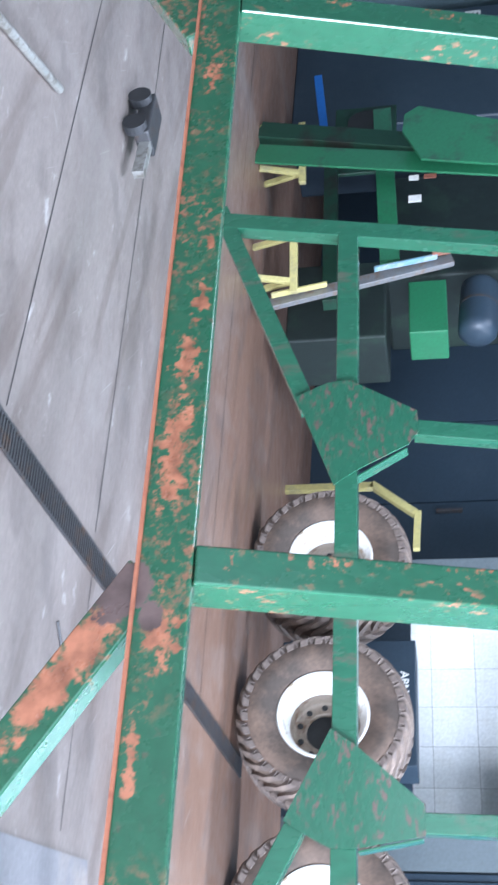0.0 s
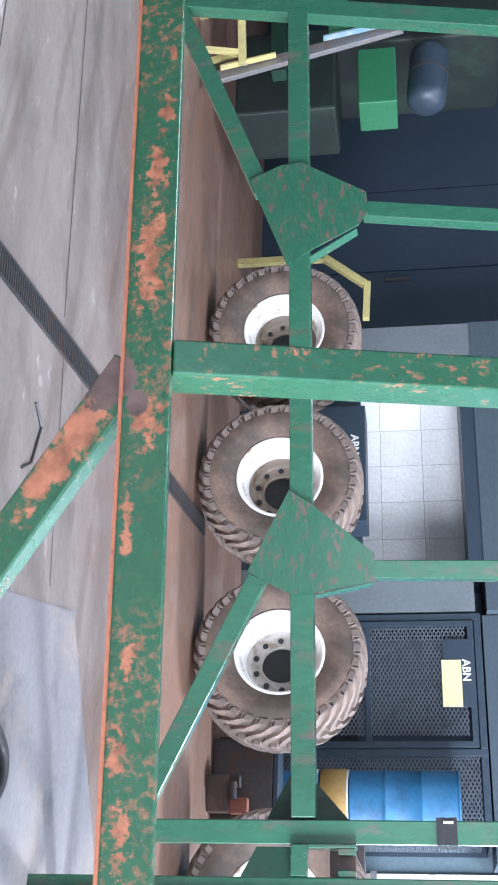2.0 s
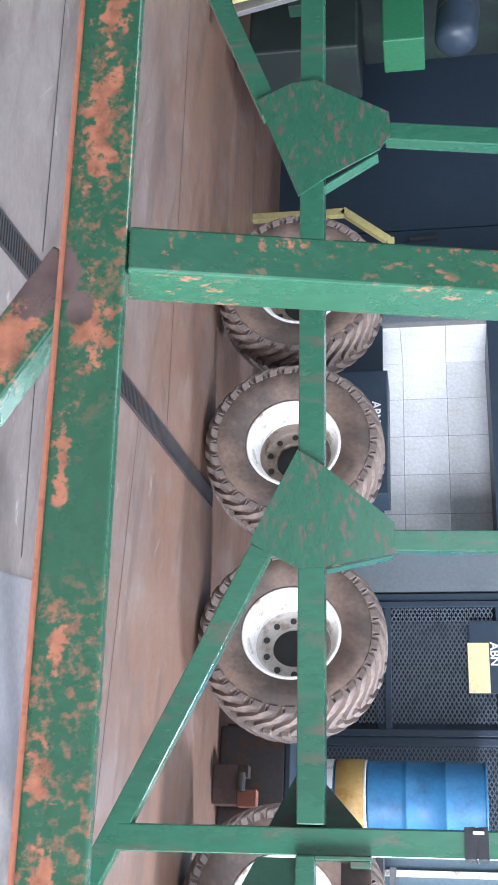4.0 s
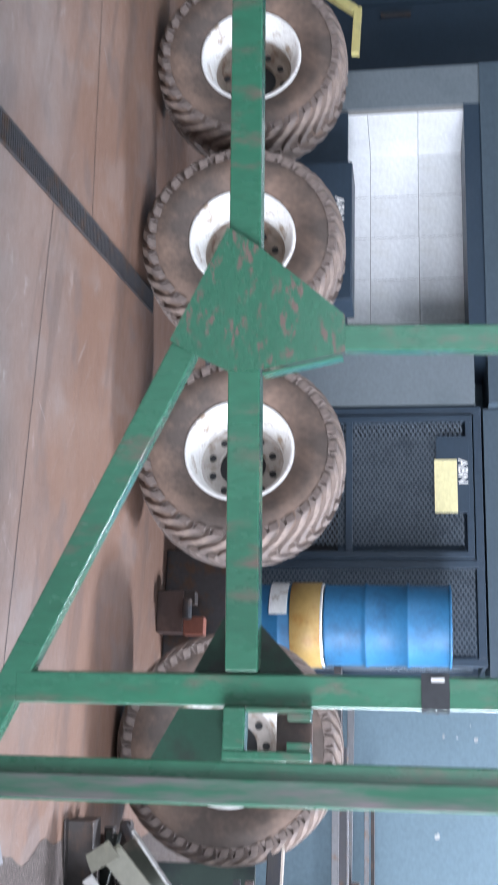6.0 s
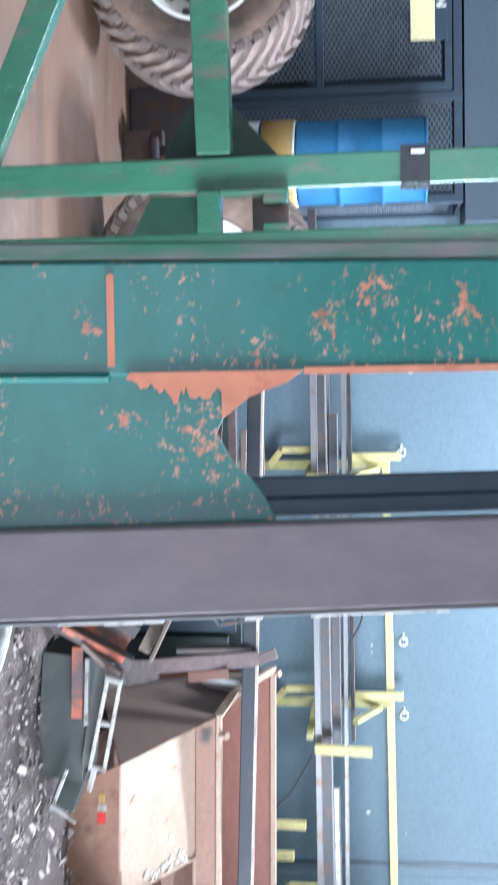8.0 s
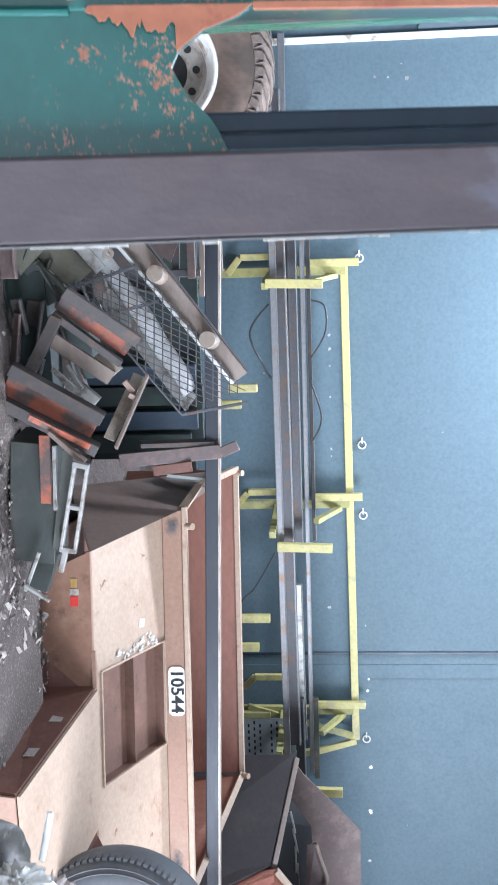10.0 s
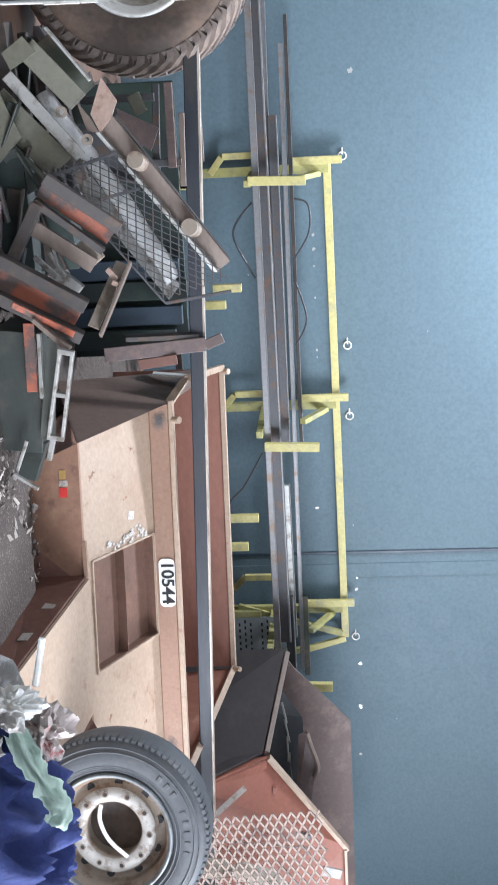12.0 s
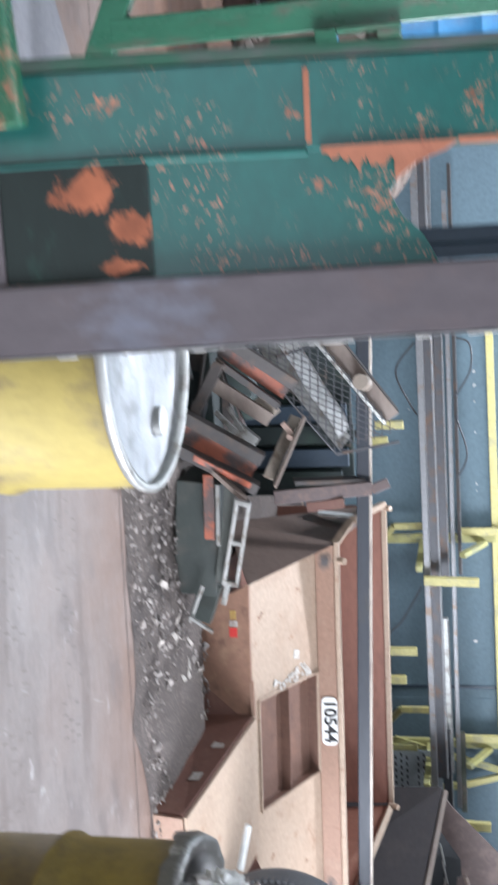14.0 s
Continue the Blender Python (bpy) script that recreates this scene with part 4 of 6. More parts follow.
# ---- truck wheel ----
truck = thing("truck_wheel", "black truck tyre on a grimy ten-stud steel rim", "wheel", (4.185, 5.82, 0.0), -12)
R, h = 0.5, 0.14
TW = 0.93  # overall size of the truck wheel
up = Matrix.Translation((0, 0, R * TW)) @ pose(0, 0, 0, 2, 0, 0) @ pose(0, 0, 0, 90, 0, 0) @ Matrix.Scale(TW, 4)
tyre = lathe([(0.30, h * 0.7), (0.328, h * 0.9), (0.37, h * 1.05), (0.44, h * 1.0), (0.475, h * 0.9), (0.494, h * 0.78), (0.5, h * 0.4), (0.5, -h * 0.4), (0.494, -h * 0.78), (0.44, -h), (0.285, -h * 0.8)], 72)
bmesh.ops.transform(tyre, matrix=up, verts=tyre.verts)
ty = part("tyre", tyre, M_rubber_new, truck, smooth=True)
tread = bmesh.new()
for i in range(90):
    a = 2 * math.pi * i / 90
    own = box(0.488, 0.504, -0.011, 0.011, h * 0.35, h * 0.82)
    bmesh.ops.transform(own, matrix=pose(0, 0, 0, 0, 0, math.degrees(a)), verts=own.verts)
    merge(tread, own)
bmesh.ops.transform(tread, matrix=up, verts=tread.verts)
tagged(part("tread", tread, M_rubber_new, ty), kind="stuff")
for r in (0.345, 0.365, 0.435, 0.462):
    ring = lathe([(r - 0.004, h * 1.03), (r, h * 1.06), (r + 0.004, h * 1.03)], 64)
    bmesh.ops.transform(ring, matrix=up, verts=ring.verts)
    part("sidewall_ring", ring, M_rubber_new, ty, smooth=True)
for i in range(9):
    if i == 3:
        continue
    o = box(0.383, 0.417, -0.011, 0.011, h * 1.03, h * 1.055, 0.002)
    bmesh.ops.transform(o, matrix=up @ pose(0, 0, 0, 0, 0, 138 - i * 7.5), verts=o.verts)
    part("raised_mark", o, M_rubber_new, ty)
rim = lathe([(0.302, h * 0.70), (0.322, h * 0.86), (0.325, h * 0.95), (0.316, h * 1.0), (0.306, h * 0.95), (0.299, h * 0.82), (0.290, h * 0.74), (0.278, h * 0.45), (0.272, h * 0.16),
             (0.262, h * 0.08), (0.236, h * 0.16), (0.214, h * 0.30), (0.206, h * 0.34), (0.146, h * 0.34), (0.143, h * 0.10), (0.150, -h * 0.5)], 72)
bmesh.ops.transform(rim, matrix=up, verts=rim.verts)
rm = part("rim", rim, M_rim_rust, truck, smooth=True)
lip = lathe([(0.326, h * 0.93), (0.322, h * 1.02), (0.314, h * 1.04), (0.305, h * 0.98), (0.300, h * 0.86)], 72)
bmesh.ops.transform(lip, matrix=up, verts=lip.verts)
part("rim_lip", lip, mat("blue_grey_rim_steel", (0.20, 0.22, 0.23), 0.45, 0.3, (0.13, 0.13, 0.13), 0.5, 9.0), rm, "blue-grey rim lip", smooth=True)
flange = lathe([(0.222, h * 0.325), (0.220, h * 0.39), (0.158, h * 0.39), (0.150, h * 0.345)], 56)
bmesh.ops.transform(flange, matrix=up, verts=flange.verts)
part("stud_flange", flange, mat("pale_worn_flange", (0.40, 0.385, 0.36), 0.5, 0.2, (0.20, 0.165, 0.135), 0.5, 16.0), rm, "pale worn stud flange", smooth=True)
for i in range(10):
    a = 2 * math.pi * (i + 0.3) / 10
    c, s = math.cos(a), math.sin(a)
    o = lathe([(0.017, h * 0.385), (0.016, h * 0.41), (0.011, h * 0.41), (0.0105, h * 0.36)], 16)
    bmesh.ops.transform(o, matrix=up @ Matrix.Translation((0.189 * c, 0.189 * s, 0)), verts=o.verts)
    part("stud_seat", o, M_rim_rust, rm)
    o = rod((0.189 * c, 0.189 * s, h * 0.38), (0.189 * c, 0.189 * s, h * 0.395), 0.0112, 14)
    bmesh.ops.transform(o, matrix=up, verts=o.verts)
    part("stud_hole", o, M_dark, rm)
    a += math.pi / 10
    o = rod((0.243 * math.cos(a), 0.243 * math.sin(a), -h * 0.1), (0.239 * math.cos(a), 0.239 * math.sin(a), h * 0.17), 0.021, 18)
    bmesh.ops.transform(o, matrix=up, verts=o.verts)
    part("vent_hole", o, M_dark, rm)
# shade inside the hub opening is part of the barrel's dark brown
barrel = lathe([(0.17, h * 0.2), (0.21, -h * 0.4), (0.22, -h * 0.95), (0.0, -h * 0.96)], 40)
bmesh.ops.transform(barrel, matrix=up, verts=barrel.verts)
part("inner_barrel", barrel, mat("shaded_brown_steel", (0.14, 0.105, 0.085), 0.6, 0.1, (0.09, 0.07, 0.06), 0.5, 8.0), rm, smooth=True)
arc = spline([(-0.145, 0.02, h * 0.42), (-0.08, -0.03, h * 0.43), (0.03, -0.045, h * 0.43), (0.155, -0.01, h * 0.42)], 8)
strip = bmesh.new()
for p, q in zip(arc, arc[1:]):
    bar(p, q, 0.004, 0.022, (0, 1, 0), 0.001, strip)
bmesh.ops.transform(strip, matrix=up @ pose(0, 0, 0, 0, 0, 31), verts=strip.verts)
part("bent_strip", strip, M_plastic, rm, "bent pale strip lying across the hub opening")

# ---- rubbish bin ("10544") ----
skip = thing("waste_skip", "faded brown steel waste skip numbered 10544", "skip")
SKIP = Matrix.Translation((2.33, 7.40, 0)) @ pose(0, 0, 0, 0, 0, -9) @ Matrix.Translation((-2.33, -7.40, 0))
skip.matrix_world = SKIP
Y0, Y1 = 7.33, 8.70
YL, ZT, ZB = 6.60, 0.52, 0.275  # lower edge of the sloping front


def on_front(x, f, lift=0.0):
    """A point on the sloping front panel: f from 0 at the top to 1 at the bottom."""
    return Vector((x, Y0 * (1 - f) + YL * f, ZT * (1 - f) + ZB * f)) + Vector((0, -0.318, 0.948)) * lift


def sheet_on(name, pts, material, label="", lift=0.0, thick=0.012):
    v = [on_front(x, f, lift) for x, f in pts]
    n = (v[1] - v[0]).cross(v[-1] - v[0])
    return part(name, slab(v, -thick if n.z > 0 else thick), material, skip, label)


PK = [(3.205, 0.03), (3.225, 0.92), (3.82, 0.92), (3.79, 0.03)]  # fork pocket
sheet_on("front_panel", [(2.505, 0.0), (2.60, 1.0), (3.236, 1.0), (3.205, 0.0)], M_skip)
sheet_on("front_panel", [(3.791, 0.0), (3.823, 1.0), (4.70, 1.0), (4.62, 0.0)], M_skip)
sheet_on("front_panel", [(3.206, 0.0), (3.207, 0.03), (3.79, 0.03), (3.79, 0.0)], M_skip)
sheet_on("front_panel", [(3.226, 0.92), (3.235, 1.0), (3.822, 1.0), (3.82, 0.92)], M_skip)
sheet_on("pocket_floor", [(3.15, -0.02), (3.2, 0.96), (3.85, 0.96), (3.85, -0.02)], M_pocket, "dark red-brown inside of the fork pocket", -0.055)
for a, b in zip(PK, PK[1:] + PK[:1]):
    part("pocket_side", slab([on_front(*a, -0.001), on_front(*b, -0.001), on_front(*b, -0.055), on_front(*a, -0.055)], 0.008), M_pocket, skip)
    part("pocket_edge", bar(on_front(*a, 0.004), on_front(*b, 0.004), 0.012, 0.016, (0, -0.32, 0.95), 0.002), M_skip, skip)
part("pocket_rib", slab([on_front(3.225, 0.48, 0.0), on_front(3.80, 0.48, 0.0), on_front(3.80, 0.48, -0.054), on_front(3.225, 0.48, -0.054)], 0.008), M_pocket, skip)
part("rim_band", box(2.47, 4.62, Y0 - 0.015, Y0 + 0.002, ZT, 0.63, 0.004), M_skip_band, skip)
part("top_rim", box(2.45, 4.64, Y0 - 0.025, Y0 + 0.035, 0.631, 0.66, 0.006), M_skip, skip)
# M_skip_end is the bin paint darkened, shade on this end included
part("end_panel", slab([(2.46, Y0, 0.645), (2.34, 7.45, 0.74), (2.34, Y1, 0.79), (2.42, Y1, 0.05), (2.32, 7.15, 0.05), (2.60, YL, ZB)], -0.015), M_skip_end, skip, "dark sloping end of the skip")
part("back_panel", box(2.34, 4.42, Y1, Y1 + 0.02, 0.05, 0.79), M_skip_inside, skip)
part("top_rim", bar((2.32, Y1 + 0.01, 0.80), (4.43, Y1 + 0.01, 0.80), 0.035, 0.06), M_skip, skip)
part("top_rim", bar((2.335, 7.43, 0.735), (2.335, Y1 - 0.02, 0.80), 0.04, 0.04), M_skip, skip)
part("corner_plate", slab([(2.47, Y0 - 0.01, 0.655), (2.47, Y0 - 0.01, 0.60), (2.33, 7.43, 0.70), (2.33, 7.43, 0.745)], 0.02), M_skip, skip)
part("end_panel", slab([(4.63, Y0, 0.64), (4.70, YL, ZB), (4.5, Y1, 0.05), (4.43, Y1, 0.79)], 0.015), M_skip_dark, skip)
part("top_rim", bar((4.63, Y0 + 0.02, 0.65), (4.43, Y1 - 0.02, 0.80), 0.04, 0.04), M_skip, skip)
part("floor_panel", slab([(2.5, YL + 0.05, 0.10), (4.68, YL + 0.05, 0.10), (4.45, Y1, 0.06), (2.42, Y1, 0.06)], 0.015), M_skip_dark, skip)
# apron colour holds rust mottling and the dimness under the front edge
part("apron", slab([(2.60, YL, ZB - 0.002), (2.72, YL + 0.02, 0.0), (4.70, YL + 0.02, 0.0), (4.70, YL, ZB - 0.002)], 0.015), M_apron, skip)
part("bend", rod(on_front(2.60, 1.0, -0.016), on_front(4.70, 1.0, -0.016), 0.018, 14), M_skip_band, skip)

# skip: marks, foot wedge and number plate


def rounded_plate(x0, x1, z0, z1, y, thick, r, n=6):
    """An upright plate with round corners, its face at y."""
    pts = []
    for cx, cz, a0 in ((x1 - r, z1 - r, 0), (x0 + r, z1 - r, 90), (x0 + r, z0 + r, 180), (x1 - r, z0 + r, 270)):
        for k in range(n + 1):
            a = radians(a0 + 90 * k / n)
            pts.append((cx + r * math.cos(a), y, cz + r * math.sin(a)))
    return slab(pts[::-1], thick)


INV = SKIP.inverted()


def local(*pts):
    return [INV @ Vector(p) for p in pts]


rs = random.Random(8)
for k in range(34):
    f = 0.14 + 0.56 * rs.random()
    x = 3.195 + 0.018 * f - 0.01 - 0.075 * rs.random() ** 1.4
    w, h = 0.012 + 0.02 * rs.random(), 0.02 + 0.035 * rs.random()
    sheet_on("bare_scrape", [(x, f), (x + w * 0.5, f + h), (x + w, f + h * 0.6), (x + w * 0.8, f - h * 0.3)], M_scrape, "" if k else "scraped bright metal patch", 0.003 + 0.0003 * k, 0.002)
sheet_on("bare_scrape", [(3.04, 0.30), (3.03, 0.38), (3.075, 0.40), (3.085, 0.32)], M_scrape, "", 0.003, 0.002)
part("wedge_top", slab(local((3.155, 6.44, 0.283), (3.235, 5.50, 0.142), (3.98, 5.52, 0.142), (3.84, 6.34, 0.277)), 0.016), M_skip, skip, "sloping pale brown foot plate")
# shade on the foot's sides and corner plates is in the darker M_wedge
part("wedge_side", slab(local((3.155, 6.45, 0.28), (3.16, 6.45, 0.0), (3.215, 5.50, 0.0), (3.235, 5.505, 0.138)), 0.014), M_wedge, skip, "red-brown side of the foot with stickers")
part("wedge_end", slab(local((3.235, 5.50, 0.138), (3.215, 5.495, 0.0), (3.99, 5.51, 0.0), (3.98, 5.515, 0.138)), 0.014), M_skip_band, skip)
part("wedge_side", slab(local((3.98, 5.52, 0.138), (3.99, 5.52, 0.0), (3.88, 6.34, 0.0), (3.84, 6.33, 0.272)), 0.014), M_wedge, skip)
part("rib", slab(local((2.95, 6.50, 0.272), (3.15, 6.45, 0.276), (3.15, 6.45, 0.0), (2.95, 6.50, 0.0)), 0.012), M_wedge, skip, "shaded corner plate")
part("rib_edge", bar(local((2.97, 6.49, 0.275))[0], local((3.15, 6.44, 0.285))[0], 0.03, 0.022, (0, 0, 1), 0.002), M_skip_band, skip)
part("rib", slab(local((3.90, 6.33, 0.275), (4.02, 6.30, 0.34), (4.03, 6.28, 0.20), (3.92, 6.28, 0.16)), 0.012), M_wedge, skip, "bent corner gusset")
part("sticker", slab(local((3.168, 6.20, 0.20), (3.171, 6.10, 0.19), (3.171, 6.10, 0.13), (3.168, 6.20, 0.14)), -0.002), M_sticker, skip, "worn silver sticker")
part("sticker", slab(local((3.19, 5.86, 0.15), (3.194, 5.79, 0.14), (3.194, 5.79, 0.09), (3.19, 5.86, 0.10)), -0.002), M_sticker, skip, "faded ochre sticker")
for x, z, w, h, m, lb in ((2.825, 0.165, 0.05, 0.042, M_red, "small red reflector sticker"), (2.788, 0.165, 0.03, 0.045, M_sticker, "worn silver sticker"), (2.735, 0.17, 0.045, 0.032, M_drum_ochre, "faded ochre sticker")):
    y = YL + 0.02 * (1 - z / ZB)
    part("sticker", box(x, x + w, y - 0.020, y - 0.001, z, z + h), m, skip, lb)
part("tape_strip", slab([(2.335, 7.70, 0.70), (2.315, 7.75, 0.48), (2.31, 7.93, 0.46), (2.332, 7.86, 0.69)], 0.012), M_white, skip, "strip of pale tape")
tag = part("number_plate", rounded_plate(3.355, 3.635, 0.536, 0.628, Y0 - 0.0215, 0.006, 0.03), M_white, skip, "white number plate with black digits")
writing("10544", 0.10, pose(3.495, Y0 - 0.0235, 0.583, 90, 0, 0), M_black, tag)
for x, y, z in ((2.56, Y0 - 0.01, 0.685), (4.42, Y1 - 0.05, 0.84), (2.36, Y1 - 0.03, 0.84)):
    part("lifting_lug", rod((x, y, z - 0.03), (x, y - 0.03, z + 0.012), 0.02, 12), M_skip, skip)

# ---- long steel tube laid over the skip ----
long_tube = thing("steel_tube", "long square steel tube laid across the skip rims", "tube")
part("tube", bar((0.42, 7.30, 0.886), (5.62, 7.30, 0.682), 0.075, 0.06, (0, 1, 0), 0.006), mat("blue_black_tube_steel", (0.022, 0.026, 0.034), 0.5, 0.1, (0.035, 0.033, 0.033), 0.45, 6.0, (0.3, 1, 1)), long_tube)
# light on the tube's top face, painted as a pale strip
part("bright_edge", bar((0.42, 7.30, 0.927), (5.62, 7.30, 0.723), 0.012, 0.058, (0, 1, 0), 0.002), M_tube_lit, long_tube, "pale strip painted as the lit upper edge")

# ---- second bin with open lid ----
bin2 = thing("waste_bin", "terracotta steel bin with dark rusty lid standing open", "bin", (0.06, 0.16, 0))
part("front_panel", slab([(4.88, 7.16, 0.0), (4.86, 7.16, 0.62), (4.865, 7.54, 1.055), (5.54, 7.56, 1.545), (7.2, 7.56, 1.55), (7.2, 7.16, 0.0)], 0.02), M_bin_red, bin2)
part("side_panel", slab([(4.86, 7.18, 0.0), (4.84, 7.18, 0.66), (4.85, 7.56, 1.03), (4.57, 8.50, 1.14), (4.62, 8.55, 0.0)], 0.02), M_bin_side, bin2, "dark side of the bin")
part("top_edge", bar((4.86, 7.53, 1.065), (5.56, 7.55, 1.56), 0.03, 0.05), M_skip, bin2)
part("top_edge", bar((4.85, 7.56, 1.05), (4.58, 8.48, 1.16), 0.035, 0.04), M_rail_brown, bin2)
part("fold", bar((4.895, 7.50, 1.05), (4.90, 7.17, 0.62), 0.05, 0.02), M_bin_red, bin2)
part("stiffener", bar((5.03, 7.46, 1.10), (5.95, 7.46, 1.06), 0.025, 0.03), M_bin_red, bin2)
part("edge_flange", bar((5.545, 7.54, 1.545), (7.2, 7.54, 1.55), 0.02, 0.05), M_skip, bin2)
part("clip", bar((5.40, 7.10, 1.40), (5.43, 7.10, 1.52), 0.07, 0.012), M_galv_dull, bin2, "bent grey clip")
part("latch", bar((5.36, 7.44, 1.20), (5.40, 7.44, 1.32), 0.05, 0.03), M_steel_dark, bin2)
part("lid", slab([(4.70, 8.6, 1.16), (4.76, 8.6, 1.20), (5.20, 8.62, 1.60), (7.2, 8.7, 1.60), (7.2, 8.6, 1.0), (4.72, 8.6, 1.0)], 0.015), M_bin_brown, bin2, "dark rusty lid standing open")
part("strap", bar((5.05, 7.13, 0.72), (4.92, 7.27, 0.93), 0.04, 0.008, (0, 1, 0)), M_sticker, bin2, "pale diagonal strap")
junk = thing("scrap_sheet", "torn dark steel sheets heaped in the open bin", "scrap")
part("sheet", slab([(4.80, 8.45, 1.10), (5.05, 8.45, 1.26), (5.9, 8.4, 1.28), (5.9, 8.3, 0.9), (4.9, 8.3, 0.9)], 0.01), M_dark, junk)
part("curled_sheet", slab([(5.05, 8.2, 1.24), (5.02, 8.2, 1.30), (5.25, 8.18, 1.36), (5.62, 8.15, 1.30), (5.6, 8.1, 1.2)], 0.012), M_bare, junk)
part("bent_edge", pipe(spline([(5.02, 8.17, 1.30), (5.12, 8.15, 1.33), (5.26, 8.14, 1.37), (5.34, 8.14, 1.34)], 5), 0.016, 8), M_rail_brown, junk)
for k in range(4):
    part("torn_strip", bar((4.84 + 0.13 * k, 8.28, 1.13 + 0.012 * k), (4.98 + 0.15 * k, 8.24, 1.16 + 0.015 * (k % 2)), 0.014, 0.006), M_galv_dull, junk)
M_mesh = mat("rusty_mesh_steel", (0.21, 0.155, 0.125), 0.6, 0.1, (0.09, 0.06, 0.05), 0.5, 12.0)
wire = thing("mesh_panel", "rusty expanded-metal panel leaning in front of the bin", "mesh")
lat = part("mesh", lattice(1.5, 1.42, 0.088, 0.006, 0.62), M_mesh, wire)
lat.matrix_local = pose(4.92, 6.90, 0.0, 2, -6, 0)
part("ragged_edge", bar((4.925, 6.89, 0.02), (5.075, 6.92, 1.45), 0.014, 0.008), M_mesh, wire)
M_hose_pale = mat("dusty_pale_hose", (0.40, 0.36, 0.30), 0.7, 0, (0.22, 0.17, 0.13), 0.5, 9.0, bump=0.2)
coil = thing("hose_coil", "pale coiled hose behind the mesh panel", "hose")
part("coil", pipe(spline([(5.25, 7.03, 0.06), (5.3, 7.03, 0.9), (5.45, 7.04, 1.15), (5.7, 7.05, 1.1), (5.8, 7.04, 0.6), (5.7, 7.03, 0.06)], 8), 0.06, 10), M_hose_pale, coil, smooth=True)

# ---- yellow bar rack on the wall ----
rack = thing("bar_rack", "yellow steel bar rack with stub posts along the wall", "rack")
RY, RF = 10.06, 9.35
part("top_rail", bar((1.22, RY, 1.545), (5.17, RY, 1.578), 0.06, 0.05), M_yellow, rack)
for i, x in enumerate((1.24, 3.08, 4.84)):
    part("wall_stub", bar((x, RY - 0.06, 1.27), (x, RY - 0.06, 1.66), 0.06, 0.04), M_yellow, rack)
    part("wall_post", bar((x + 0.06, RY - 0.02, 0.0), (x + 0.06, RY - 0.02, 1.56), 0.07, 0.05), M_yellow_dull, rack)
    xl = x - (0.26 if i == 2 else 0.06)
    part("lower_stub", bar((xl, RY - 0.1, 0.76), (xl, RY - 0.1, 1.08), 0.05, 0.04), M_yellow, rack)
    part("lower_elbow", bar((xl, RY - 0.1, 0.76), (xl + 0.12, RY - 0.04, 0.66), 0.05, 0.04), M_yellow, rack)
    part("arm", bar((x + 0.08, RY - 0.04, 0.985), (x + 0.12, RF, 0.985), 0.05, 0.05, (0, 0, 1)), M_yellow_dull, rack)
    part("slant", bar((x + 0.1, RY - 0.02, 1.48), (x + 0.12, 9.72, 1.30), 0.04, 0.05, (0, 0, 1)), M_yellow_dull, rack)
for x, z in ((1.34, 0.99), (3.29, 1.02)):
    part("front_stub", bar((x, RF, z), (x + 0.015, RF, z + 0.41), 0.065, 0.05), M_yellow, rack)
part("front_stub", bar((5.265, RF, 1.05), (5.275, RF, 1.47), 0.07, 0.05), M_yellow, rack)
for x, z0, z1 in ((1.35, 0.44, 0.60), (2.09, 0.70, 0.91), (2.21, 0.60, 0.79), (3.85, 0.66, 0.95), (4.08, 0.58, 0.86), (4.7, 0.4, 0.62)):
    part("low_stub", bar((x, RF, z0), (x, RF, z1), 0.06, 0.05), M_yellow, rack)
part("low_rail", bar((1.2, RF, 0.42), (5.2, RF, 0.42), 0.05, 0.05), M_steel_dark, rack)
for x in (1.35, 2.15, 3.0, 3.95, 4.7):
    part("leg", bar((x, RF, 0.0), (x, RF, 0.62), 0.05, 0.05), M_steel_dark, rack)
part("end_brace", bar((4.86, RY - 0.05, 0.69), (5.13, RY - 0.03, 1.555), 0.05, 0.04), M_yellow_dull, rack)
part("end_brace", bar((5.18, RY - 0.02, 1.578), (5.27, RY - 0.03, 1.25), 0.05, 0.04), M_yellow, rack)
part("end_brace", bar((5.265, RY - 0.035, 1.25), (5.35, RY - 0.03, 0.69), 0.05, 0.05), M_yellow_dull, rack)
part("end_upright", bar((4.74, 9.9, 1.255), (5.44, 9.9, 1.255), 0.045, 0.04), M_scrap_green, rack)
part("end_post", bar((4.80, 9.72, 0.0), (4.80, 9.72, 0.9), 0.05, 0.05), M_yellow_dull, rack)
M_perf = mat("pale_grey_perforated_sheet", (0.34, 0.39, 0.41), 0.5, 0, (0.26, 0.30, 0.32), 0.5, 4.0, bump=0.05)
plate = bmesh.new()
bmesh.ops.create_grid(plate, x_segments=1, y_segments=1, size=0.5)
bmesh.ops.transform(plate, matrix=Matrix.Translation((5.13, 9.78, 0.86)) @ pose(0, 0, 0, 90, 0, 0) @ Matrix.Diagonal((0.54, 0.46, 1, 1)), verts=plate.verts)
bmesh.ops.solidify(plate, geom=plate.faces[:], thickness=0.006)
pl = part("perforated_plate", plate, M_perf, rack, "grey perforated steel plate")
holes = bmesh.new()
for i in range(9):
    for j in range(9):
        if j == 4:
            continue
        x, z = 4.88 + i * 0.055 + (j % 2) * 0.026, 0.66 + j * 0.046
        box(x, x + 0.028, 9.768, 9.772, z, z + 0.014, bm=holes)
tagged(part("perforation", holes, M_dark, pl), kind="stuff")
part("rear_panel", box(4.9, 5.6, 9.9, 9.91, 0.25, 0.62), M_perf, rack)

